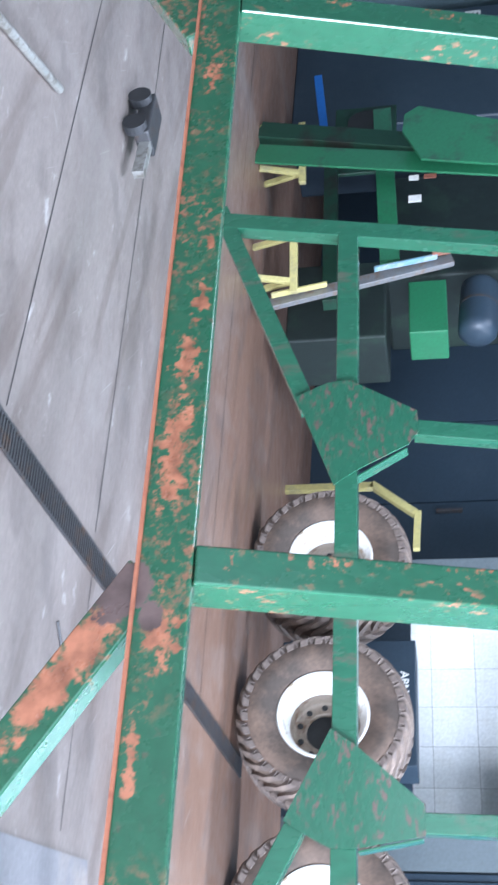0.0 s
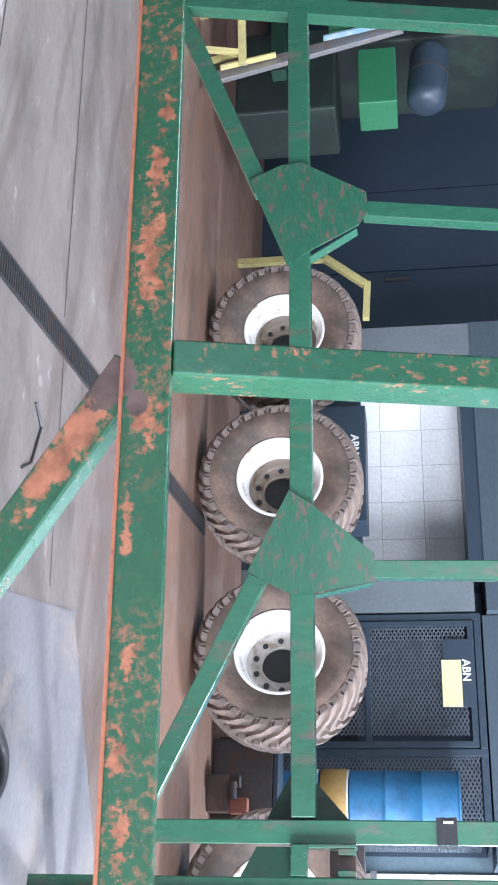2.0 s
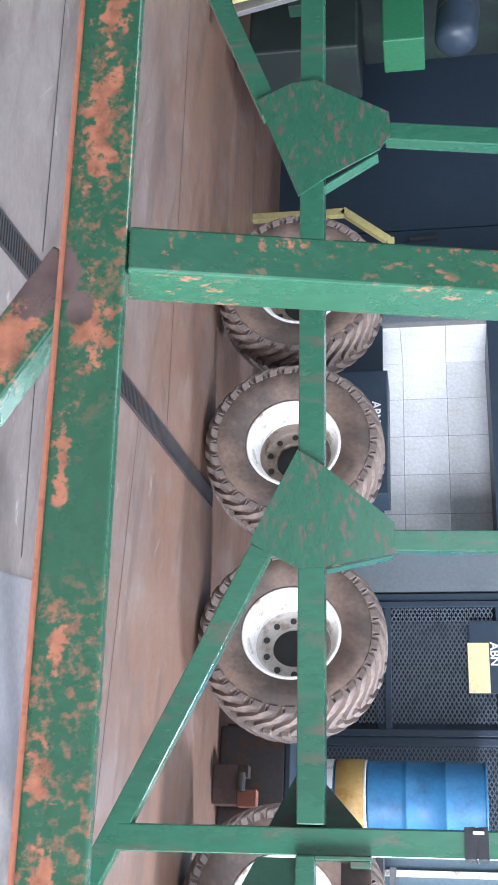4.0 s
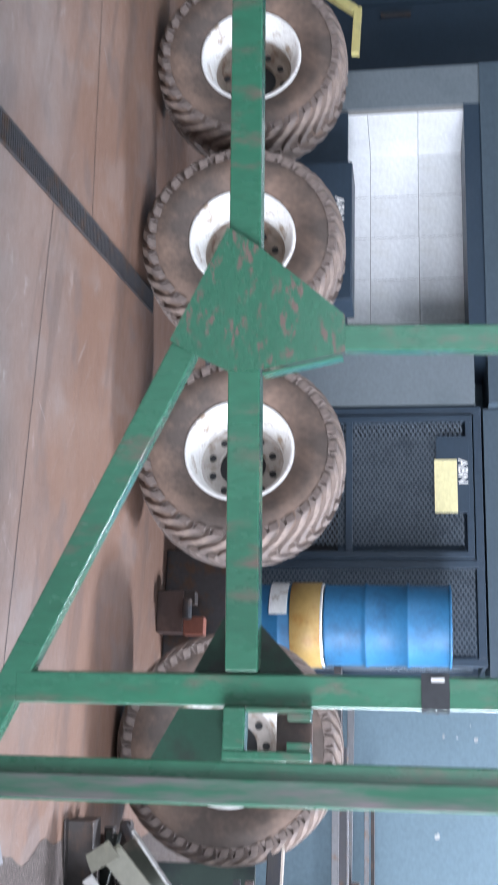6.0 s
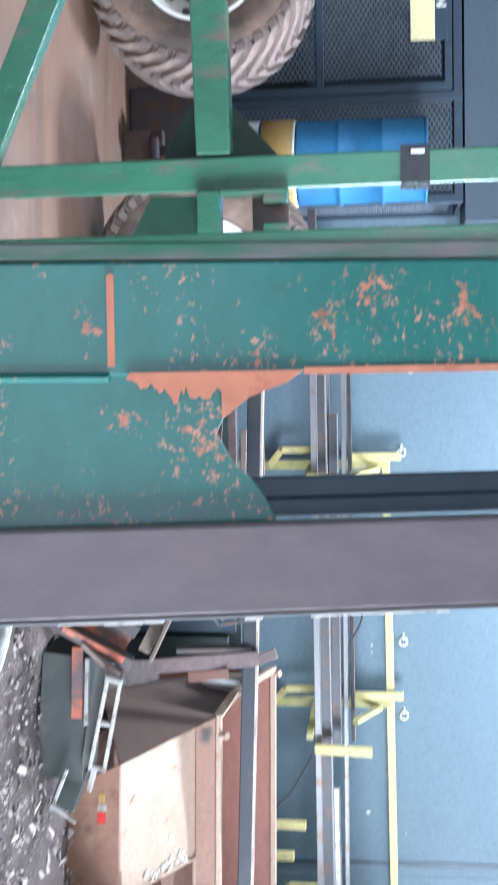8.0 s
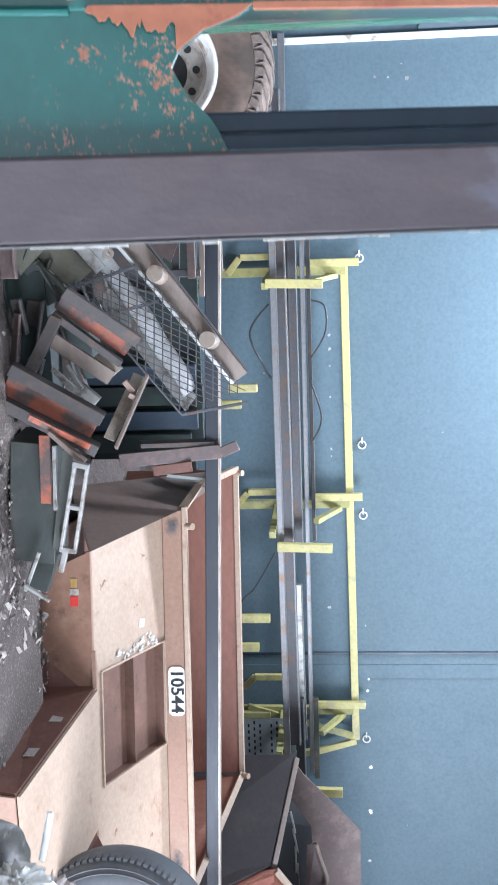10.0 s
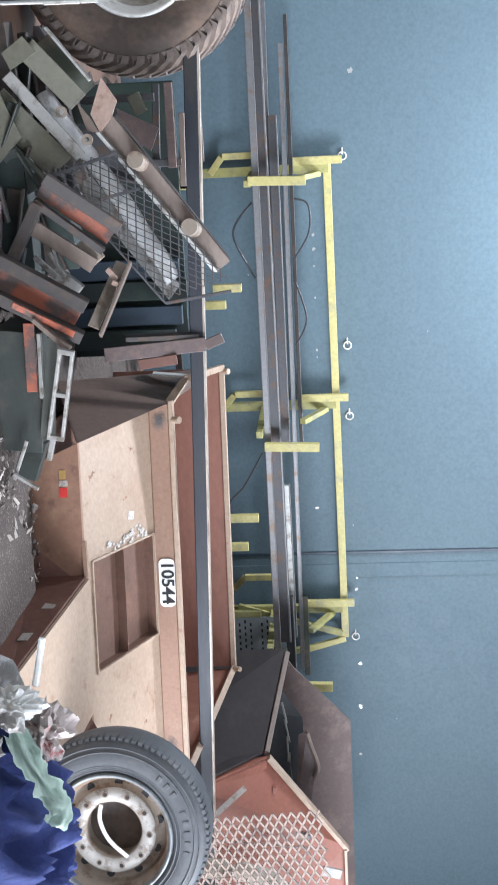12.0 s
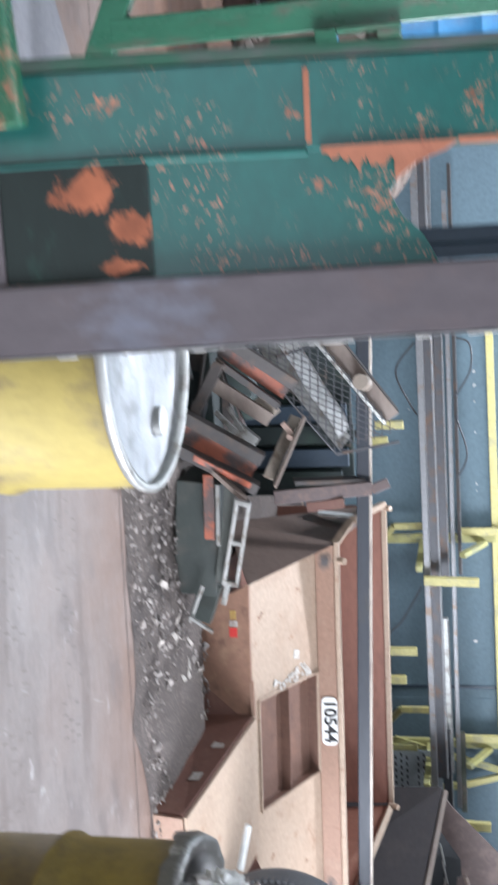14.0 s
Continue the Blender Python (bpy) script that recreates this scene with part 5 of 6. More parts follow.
stock = (((0.0, 9.52, 1.075), (4.95, 9.52, 1.10), 0.10, M_steel_dark, "long rusty steel channel on the rack"),
         ((0.0, 9.44, 1.04), (5.6, 9.44, 1.045), 0.05, M_steel, "long bright steel flat bar on the rack"),
         ((0.9, 9.60, 1.17), (3.35, 9.60, 1.17), 0.07, M_steel_dark, "dark steel box section on the rack"),
         ((-0.4, 9.72, 1.13), (2.1, 9.72, 1.10), 0.05, M_steel, "thin steel tube on the rack"),
         ((0.4, 9.80, 1.24), (5.35, 9.80, 1.22), 0.035, M_steel, "long thin steel angle on the rack"),
         ((0.2, 9.88, 1.28), (3.4, 9.88, 1.28), 0.03, M_scrap, "thin rusty rod on the rack"),
         ((3.7, 9.70, 1.15), (5.0, 9.70, 1.16), 0.06, M_galv, "short galvanised strut on the rack"),
         ((4.6, 9.60, 1.14), (6.3, 9.50, 1.16), 0.07, M_hose, "dark steel bar on the rack"),
         ((-0.6, 9.60, 1.04), (1.3, 9.60, 1.06), 0.06, M_steel_dark, "dark square tube on the rack"))
for p, q, w, m, label in stock:
    ob = thing("steel_bar", label, "steel bar", group="bars on the rack")
    part("bar", bar(p, q, w, w * 0.7), m, ob)
    part("lip", bar((p[0], p[1] - w * 0.36, p[2] + w * 0.42), (q[0], q[1] - w * 0.36, q[2] + w * 0.42), w * 0.14, w * 0.1), M_steel, ob)
for pts in ([(1.5, 9.5, 1.0), (1.7, 9.45, 0.86), (1.95, 9.5, 0.95), (2.05, 9.55, 1.0)], [(1.5, 9.75, 1.3), (1.55, 9.75, 1.40), (1.75, 9.75, 1.40), (1.95, 9.75, 1.28)], [(3.35, 9.4, 1.0), (3.6, 9.35, 0.85), (3.75, 9.3, 0.72), (4.2, 9.3, 0.62)], [(2.1, 9.75, 1.28), (2.4, 9.75, 1.36), (2.6, 9.75, 1.27)]):
    ob = thing("cable", "thin black cable hanging over the rack", "cable")
    part("strand", pipe(spline(pts, 8), 0.008, 6), M_hose, ob, smooth=True)

# filler spots and eye hooks along the wall
for x in (1.22, 2.69, 3.27, 5.21):
    ob = thing("wall_hook", "small pale eye hook screwed into the blue wall", "hook", (x, WALL_Y, 1.665), group="hooks along the wall")
    part("shank", rod((-0.06, -0.004, 0.0), (-0.01, -0.012, 0.0), 0.006, 8), M_rim, ob)
    part("ring", pipe([(0.03 * math.cos(a) + 0.0, -0.012, 0.05 + 0.03 * math.sin(a) - 0.05) for a in [i * math.pi / 8 for i in range(17)]], 0.006, 6), M_rim, ob)
spots = bmesh.new()
rnd = random.Random(5)
for x, z, s in ((0.60, 1.74, 0.035), (4.05, 1.38, 0.03), (5.47, 1.70, 0.03), (5.88, 1.69, 0.035), (6.34, 1.68, 0.03), (4.21, 1.67, 0.014), (4.68, 1.69, 0.016), (4.78, 1.68, 0.022), (4.9, 1.66, 0.018),
                (2.72, 1.42, 0.02), (2.78, 1.42, 0.012), (1.81, 1.42, 0.022), (1.92, 1.42, 0.026), (2.05, 1.42, 0.016), (2.3, 1.42, 0.016), (2.55, 1.05, 0.014), (4.6, 0.95, 0.013), (2.1, 0.9, 0.012), (6.0, 2.0, 0.01), (-0.2, 2.0, 0.012), (2.6, 2.3, 0.01), (-0.10, 2.04, 0.03), (-0.11, 1.90, 0.018), (-0.115, 1.80, 0.022)):
    ring = []
    for k in range(11):
        a, r = 2 * math.pi * k / 11, 0.62 * s * rnd.uniform(0.45, 1.2)
        ring.append(spots.verts.new((x + r * math.cos(a), WALL_Y - 0.003, z + 0.9 * r * math.sin(a))))
    spots.faces.new(ring)
tagged(part("filler", spots, M_galv, wall_north), kind="stuff")
structure("trim", box(-0.42, -0.37, WALL_Y - 0.03, WALL_Y - 0.002, 0.9, 5.6, 0.003), M_rim, "pale vertical corner strip on the wall", "trim")

# ---- scrap heap ----


def piece(name, label, segs, category="scrap"):
    ob = thing(name, label, category)
    for nm, p, q, w, d, m in segs:
        part(nm, bar(p, q, w, d, (0, 1, 0), 0.003), m, ob)
    return ob


def lathe_at(profile, at):
    """A small ring whose axis lies along y."""
    bm = lathe(profile, 20)
    bmesh.ops.transform(bm, matrix=Matrix.Translation(at) @ pose(0, 0, 0, 90, 0, 0), verts=bm.verts)
    return bm



guard = piece("conveyor_guard", "old conveyor frame with mesh guard leaning on scrap", [
    ("side_rail", (0.916, 6.600, 0.538), (1.636, 6.760, 1.040), 0.093, 0.012, M_rail_brown),
    ("rail_lip", (0.956, 6.570, 0.500), (1.654, 6.730, 1.007), 0.018, 0.05, M_galv),
    ("rail_back", (0.890, 6.630, 0.578), (1.603, 6.790, 1.069), 0.015, 0.06, M_scrap),
    ("cross_bar", (1.156, 6.420, 0.267), (1.057, 6.560, 0.590), 0.016, 0.012, M_steel_dark),
    ("cross_bar", (1.266, 6.460, 0.508), (1.230, 6.600, 0.678), 0.016, 0.012, M_steel_dark),
    ("cross_bar", (1.770, 6.500, 0.779), (1.754, 6.720, 1.078), 0.016, 0.012, M_steel_dark),
    ("mesh_frame", (1.120, 6.420, 0.280), (1.770, 6.500, 0.779), 0.010, 0.01, M_steel_dark)])
MESH_AT, MESH_U, MESH_V = Vector((1.120, 6.420, 0.280)), Vector((0.650, 0.080, 0.499)), Vector((-0.078, 0.140, 0.319))
ROLL = ((1.113, 6.600, 0.691), (1.440, 6.680, 0.916))
CHUTE = [(0.769, 6.520, 0.265), (1.079, 6.540, 0.464), (1.298, 6.560, 0.603), (1.445, 6.560, 0.681), (1.594, 6.550, 0.782), (1.674, 6.530, 0.812)]
part("hinge_plate", slab([(0.720, 6.500, 0.552), (0.825, 6.500, 0.617), (0.894, 6.500, 0.588), (0.963, 6.500, 0.528), (0.879, 6.500, 0.489)], 0.012), M_salmon, guard, "faded pink hinge plate")
part("hinge_plate", slab([(0.822, 6.490, 0.431), (0.900, 6.490, 0.492), (0.963, 6.490, 0.524), (0.954, 6.490, 0.470)], 0.012), M_rail_brown, guard)
part("hinge_ear", lathe_at([(0.012, -0.008), (0.012, 0.008), (0.026, 0.008), (0.026, -0.008), (0.012, -0.008)], (0.863, 6.470, 0.361)), M_rim_rust, guard)
part("hinge_ear", lathe_at([(0.012, -0.008), (0.012, 0.008), (0.026, 0.008), (0.026, -0.008), (0.012, -0.008)], (0.992, 6.470, 0.471)), M_rim_rust, guard)
piece("steel_channel", "olive steel channel section leaning on the big wheel", [
    ("web", (0.576, 6.400, 0.236), (0.824, 6.460, 0.448), 0.103, 0.012, M_olive),
    ("flange", (0.532, 6.520, 0.298), (0.778, 6.560, 0.473), 0.096, 0.012, M_scrap_green),
    ("lip", (0.490, 6.480, 0.318), (0.730, 6.520, 0.497), 0.012, 0.05, M_galv)])
ob = thing("steel_plate", "olive painted end plate on the scrap heap", "scrap")
part("plate", slab([(0.599, 6.360, 0.137), (0.533, 6.360, 0.237), (0.601, 6.360, 0.295), (0.673, 6.360, 0.171)], 0.012), M_olive, ob)
piece("steel_channel", "long grey steel channel with a lit edge painted pale", [
    # light on the flange is put into its paler material
    ("flange", (0.692, 6.360, 0.151), (1.068, 6.440, 0.440), 0.057, 0.012, M_galv_dull),
    ("web", (0.792, 6.400, 0.066), (1.112, 6.460, 0.341), 0.143, 0.012, M_olive),
    ("lip", (0.850, 6.380, 0.009), (1.156, 6.420, 0.267), 0.017, 0.05, M_scrap_green)])
ob = thing("steel_plate", "olive yellow foot plate under the channel", "scrap")
part("plate", slab([(0.769, 6.340, 0.114), (0.966, 6.340, 0.195), (1.076, 6.340, 0.082), (0.932, 6.340, 0.041)], 0.012), M_olive, ob)
piece("steel_channel", "dark steel frame with orange paint on the scrap heap", [
    ("web", (1.197, 6.280, 0.268), (1.437, 6.360, 0.564), 0.063, 0.02, M_scrap_red),
    ("flange", (1.149, 6.240, 0.307), (1.392, 6.320, 0.619), 0.056, 0.05, M_scrap),
    ("flange", (1.247, 6.240, 0.250), (1.492, 6.320, 0.534), 0.033, 0.05, M_scrap),
    ("bar", (1.349, 6.240, 0.216), (1.556, 6.300, 0.489), 0.070, 0.03, M_rail_brown),
    ("upright", (1.261, 6.220, 0.272), (1.526, 6.160, 0.131), 0.055, 0.04, M_scrap)])
piece("steel_channel", "orange and black steel channel across the scrap heap", [
    ("web", (1.530, 6.080, 0.056), (1.771, 6.140, 0.430), 0.126, 0.02, M_scrap_red),
    ("flange", (1.467, 6.060, 0.088), (1.715, 6.120, 0.477), 0.057, 0.08, M_scrap),
    ("flange", (1.604, 6.040, 0.022), (1.854, 6.100, 0.449), 0.053, 0.08, M_scrap),
    ("stripe", (1.676, 5.990, 0.173), (1.829, 6.050, 0.425), 0.028, 0.012, M_scrap_orange)])
piece("angle_iron", "rusty angle iron with bolts in the scrap heap", [
    ("leg", (1.547, 6.300, 0.659), (1.859, 6.160, 0.520), 0.015, 0.07, M_rail_brown),
    ("leg", (1.549, 6.340, 0.611), (1.826, 6.200, 0.482), 0.055, 0.01, M_rim_rust),
    ("bolt", (1.566, 6.260, 0.557), (1.618, 6.260, 0.600), 0.026, 0.03, M_salmon),
    ("bolt", (1.624, 6.240, 0.580), (1.648, 6.240, 0.619), 0.022, 0.03, M_salmon)])
piece("steel_plate", "pale steel bracket caught between the channels", [
    ("leaf", (1.487, 6.160, 0.252), (1.583, 6.160, 0.344), 0.025, 0.02, M_galv_dull),
    ("leaf", (1.477, 6.200, 0.309), (1.589, 6.200, 0.371), 0.018, 0.02, M_galv_dull)])
piece("steel_offcut", "worn grey steel disc and lugs in the heap", [
    ("lug", (1.580, 6.300, 0.292), (1.679, 6.300, 0.406), 0.086, 0.05, M_galv_dull),
    ("lug", (1.443, 6.340, 0.431), (1.540, 6.340, 0.507), 0.067, 0.05, M_rim_rust)])
piece("steel_box", "dark green steel box frame at the edge of the scrap", [
    ("body", (1.802, 6.200, 0.168), (2.372, 6.240, 0.106), 0.216, 0.26, M_box_dark),
    ("side", (1.837, 6.040, 0.329), (2.313, 6.080, 0.241), 0.053, 0.012, M_box_grey),
    ("slotted_bracket", (1.896, 5.960, 0.432), (2.291, 6.020, 0.337), 0.016, 0.03, M_galv_dull),
    ("slotted_bracket", (1.893, 5.960, 0.374), (2.289, 6.020, 0.273), 0.016, 0.03, M_galv_dull),
    ("bracket_end", (1.882, 5.960, 0.366), (1.900, 5.960, 0.439), 0.024, 0.03, M_galv_dull),
    ("bracket_end", (2.085, 5.990, 0.325), (2.095, 5.990, 0.386), 0.021, 0.03, M_galv_dull),
    ("bracket_end", (2.290, 6.020, 0.265), (2.301, 6.020, 0.343), 0.025, 0.03, M_galv_dull),
    ("red_strip", (1.768, 6.040, 0.226), (2.082, 6.040, 0.214), 0.050, 0.02, M_scrap_red),
    ("ridge", (1.814, 6.030, 0.271), (2.110, 6.030, 0.257), 0.018, 0.03, M_galv_dull),
    ("flange", (1.748, 6.020, 0.257), (1.892, 6.020, 0.407), 0.021, 0.06, M_rail_brown)])
piece("steel_offcut", "torn dark steel offcut lying by the skip", [
    ("body", (2.334, 6.160, 0.181), (2.514, 6.140, 0.115), 0.108, 0.08, M_box_dark),
    ("leg", (2.290, 6.040, 0.291), (2.405, 6.040, 0.259), 0.025, 0.03, M_galv_dull),
    ("leg", (2.305, 6.020, 0.170), (2.490, 6.020, 0.091), 0.016, 0.02, M_galv_dull),
    ("leg", (2.533, 6.000, 0.206), (2.457, 6.000, 0.097), 0.016, 0.02, M_galv_dull)])
piece("steel_plate", "dark brown plates leaning behind the scrap", [
    ("plate", (2.135, 7.150, 0.325), (2.112, 7.250, 0.872), 0.078, 0.02, M_bare),
    ("plate", (2.055, 7.200, 0.435), (2.069, 7.300, 0.825), 0.026, 0.1, M_scrap),
    ("tip", (2.119, 7.250, 0.871), (2.079, 7.250, 0.968), 0.057, 0.02, M_bare),
    ("plate", (2.205, 7.200, 0.501), (2.181, 7.200, 0.716), 0.056, 0.02, M_wedge)])
ob = thing("steel_plate", "dark purple-grey plate behind the conveyor frame", "scrap")
part("plate", slab([(0.850, 6.950, 0.530), (0.955, 6.950, 0.737), (1.065, 6.950, 0.691), (0.961, 6.950, 0.544)], 0.012), M_bare, ob)
piece("steel_frame_offcut", "dark steel bars propped across behind the heap", [
    ("prop", (0.80, 7.13, 0.0), (0.80, 7.13, 0.70), 0.04, 0.04, M_steel_dark),
    ("prop", (1.13, 7.13, 0.0), (1.13, 7.13, 0.82), 0.04, 0.04, M_steel_dark),
    ("bar", (0.736, 7.150, 0.707), (1.263, 7.150, 0.679), 0.036, 0.03, M_steel_dark),
    ("bar", (0.733, 7.100, 0.777), (1.157, 7.100, 0.776), 0.042, 0.04, M_bare),
    ("bar", (0.885, 7.150, 0.831), (1.254, 7.150, 0.818), 0.029, 0.03, M_rail_brown),
    ("bar", (0.934, 7.360, 0.899), (1.140, 7.360, 0.900), 0.023, 0.03, M_rail_brown),
    ("foot", (0.785, 7.050, 0.602), (0.877, 7.050, 0.642), 0.064, 0.05, M_olive)])
mesh_x, mesh_z = MESH_U.normalized(), MESH_V.normalized()
bask = lattice(MESH_U.length, MESH_V.length, 0.062, 0.0024, 0.7)
for v in bask.verts:
    v.co = MESH_AT + mesh_x * v.co.x + mesh_z * v.co.z + Vector((0, v.co.y, 0))
part("mesh_guard", bask, M_steel_dark, guard, "expanded mesh guard")
for c in ROLL:
    part("roller_end", rod(c, Vector(c) + Vector((-0.02, -0.10, -0.01)), 0.040, 20), M_rim_rust, guard)
chute = bmesh.new()
line = spline(CHUTE, 6)
rows = []
for i, c in enumerate(line):
    f = i / (len(line) - 1)
    up = Vector((-0.045, 0.085, 0.068)) * (0.72 + 0.25 * math.sin(f * 3.0))
    rows.append([chute.verts.new(c + up * (k / 6 - 0.5) + Vector((0, 0.02 * (k / 3 - 1) ** 2 + 0.006 * noise.noise(Vector((i * 0.9, k * 1.3, 2))), 0))) for k in range(7)])
for p, q in zip(rows, rows[1:]):
    for k in range(6):
        chute.faces.new((p[k], q[k], q[k + 1], p[k + 1]))
bmesh.ops.solidify(chute, geom=chute.faces[:], thickness=0.005)
# near-white M_zinc carries the sheet's highlights in its colour
part("chute", chute, M_zinc, guard, "bright bent galvanised sheet under the mesh", smooth=True)
# same sheet in shade, painted with a greyer material
part("chute_side", slab([(1.20, 6.47, 0.40), (1.76, 6.54, 0.79), (1.70, 6.60, 0.84), (1.16, 6.53, 0.46)], 0.006), M_galv_dull, guard, "grey chute side, shade put into its colour")
dark_stack = thing("sheet_stack", "dark steel sheets standing on edge behind the heap", "sheets")
for k, (x, y, z) in enumerate(((1.68, 7.62, 0.70), (1.80, 7.60, 0.74), (1.95, 7.63, 0.70), (2.08, 7.60, 0.66))):
    part("sheet", box(x, x + 0.11, y, y + 0.05, 0.0, z, 0.004), M_machine_black if k % 2 else M_navy, dark_stack)
# plain dark sheet added to keep the gap behind the heap dark
part("backing", box(0.7, 2.25, 7.72, 7.76, 0.0, 0.72, 0.004), M_machine_black, dark_stack)
rnd = random.Random(11)
for i in range(64):
    x, y = rnd.uniform(0.75, 1.85), rnd.uniform(6.2, 7.0)
    z = 0.05 + rnd.uniform(0, 0.12) * (1 - abs(x - 1.2) / 1.4)
    if i > 34:
        x, y, z = rnd.uniform(0.45, 1.15), rnd.uniform(6.6, 6.95), rnd.uniform(0.05, 0.30)
    a, l = rnd.uniform(-0.7, 0.7), rnd.uniform(0.16, 0.5)
    ob = thing("steel_offcut", "short rusty steel offcut in the scrap heap", "scrap", group="offcuts in the heap")
    w = rnd.uniform(0.03, 0.09)
    d = Vector((math.cos(a) * l, rnd.uniform(-0.2, 0.2) * l, math.sin(a) * l * 0.7))
    p = Vector((x, y, max(z, 0.04 + max(0, -d.z))))
    mm = rnd.choice((M_scrap, M_scrap, M_steel_dark, M_bare, M_box_dark))
    part("web", bar(p, p + d, w, 0.014), mm, ob)
    part("flange", bar(p + Vector((0, -0.02, w * 0.5)), p + d + Vector((0, -0.02, w * 0.5)), 0.012, 0.05), mm, ob)
rnd = random.Random(3)
litter = bmesh.new()
for i in range(1500):
    x, y = rnd.uniform(1.3, 3.6), rnd.uniform(5.35, 6.9)
    s = rnd.uniform(0.004, 0.013) * (1.9 if rnd.random() < 0.06 else 1)
    own = bmesh.new()
    bmesh.ops.create_icosphere(own, subdivisions=1, radius=s)
    for v in own.verts:
        v.co *= rnd.uniform(0.5, 1.3)
    bmesh.ops.transform(own, matrix=Matrix.Translation((x, y, 0.035 + s * 0.3)) @ pose(0, 0, 0, rnd.uniform(0, 90), 0, rnd.uniform(0, 360)) @ Matrix.Diagonal((1.5, 1, 0.5, 1)), verts=own.verts)
    merge(litter, own)
tagged(part("litter", litter, mat("pale_rubble", (0.25, 0.22, 0.2), 0.9, 0, (0.08, 0.07, 0.065), 0.5, 20.0)), "small pale stones and flakes among the sweepings", "rubble", kind="stuff")
for i in range(22):
    x, y = rnd.uniform(2.1, 3.1), rnd.uniform(5.6, 6.45)
    l, w, a = rnd.uniform(0.03, 0.085), rnd.uniform(0.012, 0.032), rnd.uniform(0, 360)
    ob = thing("paint_flake", "pale curled flake lying on the dark floor dirt", "flake", (x, y, 0.045), a, "flakes on the floor")
    part("flake", slab([(-l / 2, -w / 2, 0.0), (l / 2, -w * 0.3, 0.012), (l * 0.4, w / 2, 0.02), (-l * 0.3, w * 0.45, 0.006)], 0.003), M_flake, ob)

# ---- rubbish in the olive drum ----


def cloth_mound(name, label, at, r, rise, material, seed):
    """A heap of cloth lying in a round opening, with running folds."""
    bm = bmesh.new()
    rings, seg = 26, 72
    rows = []
    for i in range(rings + 1):
        f = i / rings
        row = []
        for k in range(seg):
            a = 2 * math.pi * k / seg
            x, y = math.cos(a) * f, math.sin(a) * f
            w = Vector((x * 1.1, y * 1.1, seed)) + 0.35 * noise.noise_vector(Vector((x * 1.6, y * 1.6, seed)))
            fold = abs(noise.noise(Vector((w.x * 3.4 + w.y * 1.2, w.y * 1.5 - w.x * 0.5, seed)))) * 1.35 + abs(noise.noise(Vector((w.x * 2.0, w.y * 6.0, seed + 4)))) * 0.55
            top = rise * math.sqrt(max(0.0, 1 - f * f)) * (1.0 + 0.5 * noise.noise(Vector((x, y, seed + 9))))
            row.append(bm.verts.new((x * r * (1 + 0.08 * noise.noise(Vector((x * 2, y * 2, seed + 2)))), y * r, top + rise * 0.9 * (0.42 - fold))))
        rows.append(row)
    for p, q in zip(rows, rows[1:]):
        for k in range(seg):
            bm.faces.new((p[k], p[(k + 1) % seg], q[(k + 1) % seg], q[k]))
    bmesh.ops.remove_doubles(bm, verts=bm.verts, dist=1e-5)
    ob = thing(name, label, "cloth", at)
    part("folds", bm, material, ob, smooth=True)
    return ob


def ribbon(name, label, pts, width, material, seed):
    """A strip of cloth along a line, rippled across."""
    bm = bmesh.new()
    line, rows = spline(pts, 8), []
    for i, c in enumerate(line):
        t = (line[min(i + 1, len(line) - 1)] - line[max(i - 1, 0)]).normalized()
        u = t.cross(Vector((0, -0.85, 0.5))).normalized()
        w = width * (0.8 + 0.45 * noise.noise(Vector((i * 0.35, seed, 0))))
        rows.append([bm.verts.new(c + u * w * (k / 10 - 0.5) + Vector((0, -1, 0.5)) * 0.022 * noise.noise(Vector((k * 0.55, i * 0.16, seed)))) for k in range(11)])
    for p, q in zip(rows, rows[1:]):
        for k in range(10):
            bm.faces.new((p[k], p[k + 1], q[k + 1], q[k]))
    bmesh.ops.solidify(bm, geom=bm.faces[:], thickness=0.003)
    ob = thing(name, label, "cloth")
    part("strip", bm, material, ob, smooth=True)
    return ob


def crinkle(name, label, at, size, material, seed, flat=(1, 1, 1)):
    """A crushed plastic bag: sharp facets and points."""
    bm = bmesh.new()
    bmesh.ops.create_icosphere(bm, subdivisions=4, radius=1.0)
    for v in bm.verts:
        n = v.co.normalized()
        w = n * 2.2 + 0.6 * noise.noise_vector(n * 2.0 + Vector((seed, 0, 0)))
        f = 1.0 + 0.7 * noise.noise(n * 1.3 + Vector((seed, 3, 0))) - 0.8 * abs(noise.noise(w + Vector((0, seed, 0)))) - 0.45 * abs(noise.noise(w * 2.1 + Vector((seed, 0, 1)))) - 0.22 * abs(noise.noise(n * 9 + Vector((0, 0, seed))))
        v.co = Vector((n.x * flat[0], n.y * flat[1], n.z * flat[2])) * max(0.25, f) * size
    ob = thing(name, label, "bag", at)
    part("film", bm, material, ob)
    return ob


# pale patches paint the sheen on the dark plastic
M_liner = mat("smoky_drum_liner", (0.10, 0.095, 0.085), 0.38, 0, (0.40, 0.39, 0.36), 0.34, 14.0, (1, 1, 0.4), 0.08, (0.05, 0.06, 0.12), 0.60, 9.0, bump=0.6, bump_scale=30)
cloth_mound("overall", "crumpled blue work overall stuffed in the drum", (2.375, 3.03, 0.835), 0.232, 0.155, M_cloth, 1.0)
ribbon("overall", "sleeve of a blue work overall along the rim", [(2.06, 2.90, 0.85), (2.12, 2.86, 0.875), (2.19, 2.82, 0.87), (2.27, 2.79, 0.865), (2.38, 2.78, 0.87)], 0.07, M_cloth, 3.0)
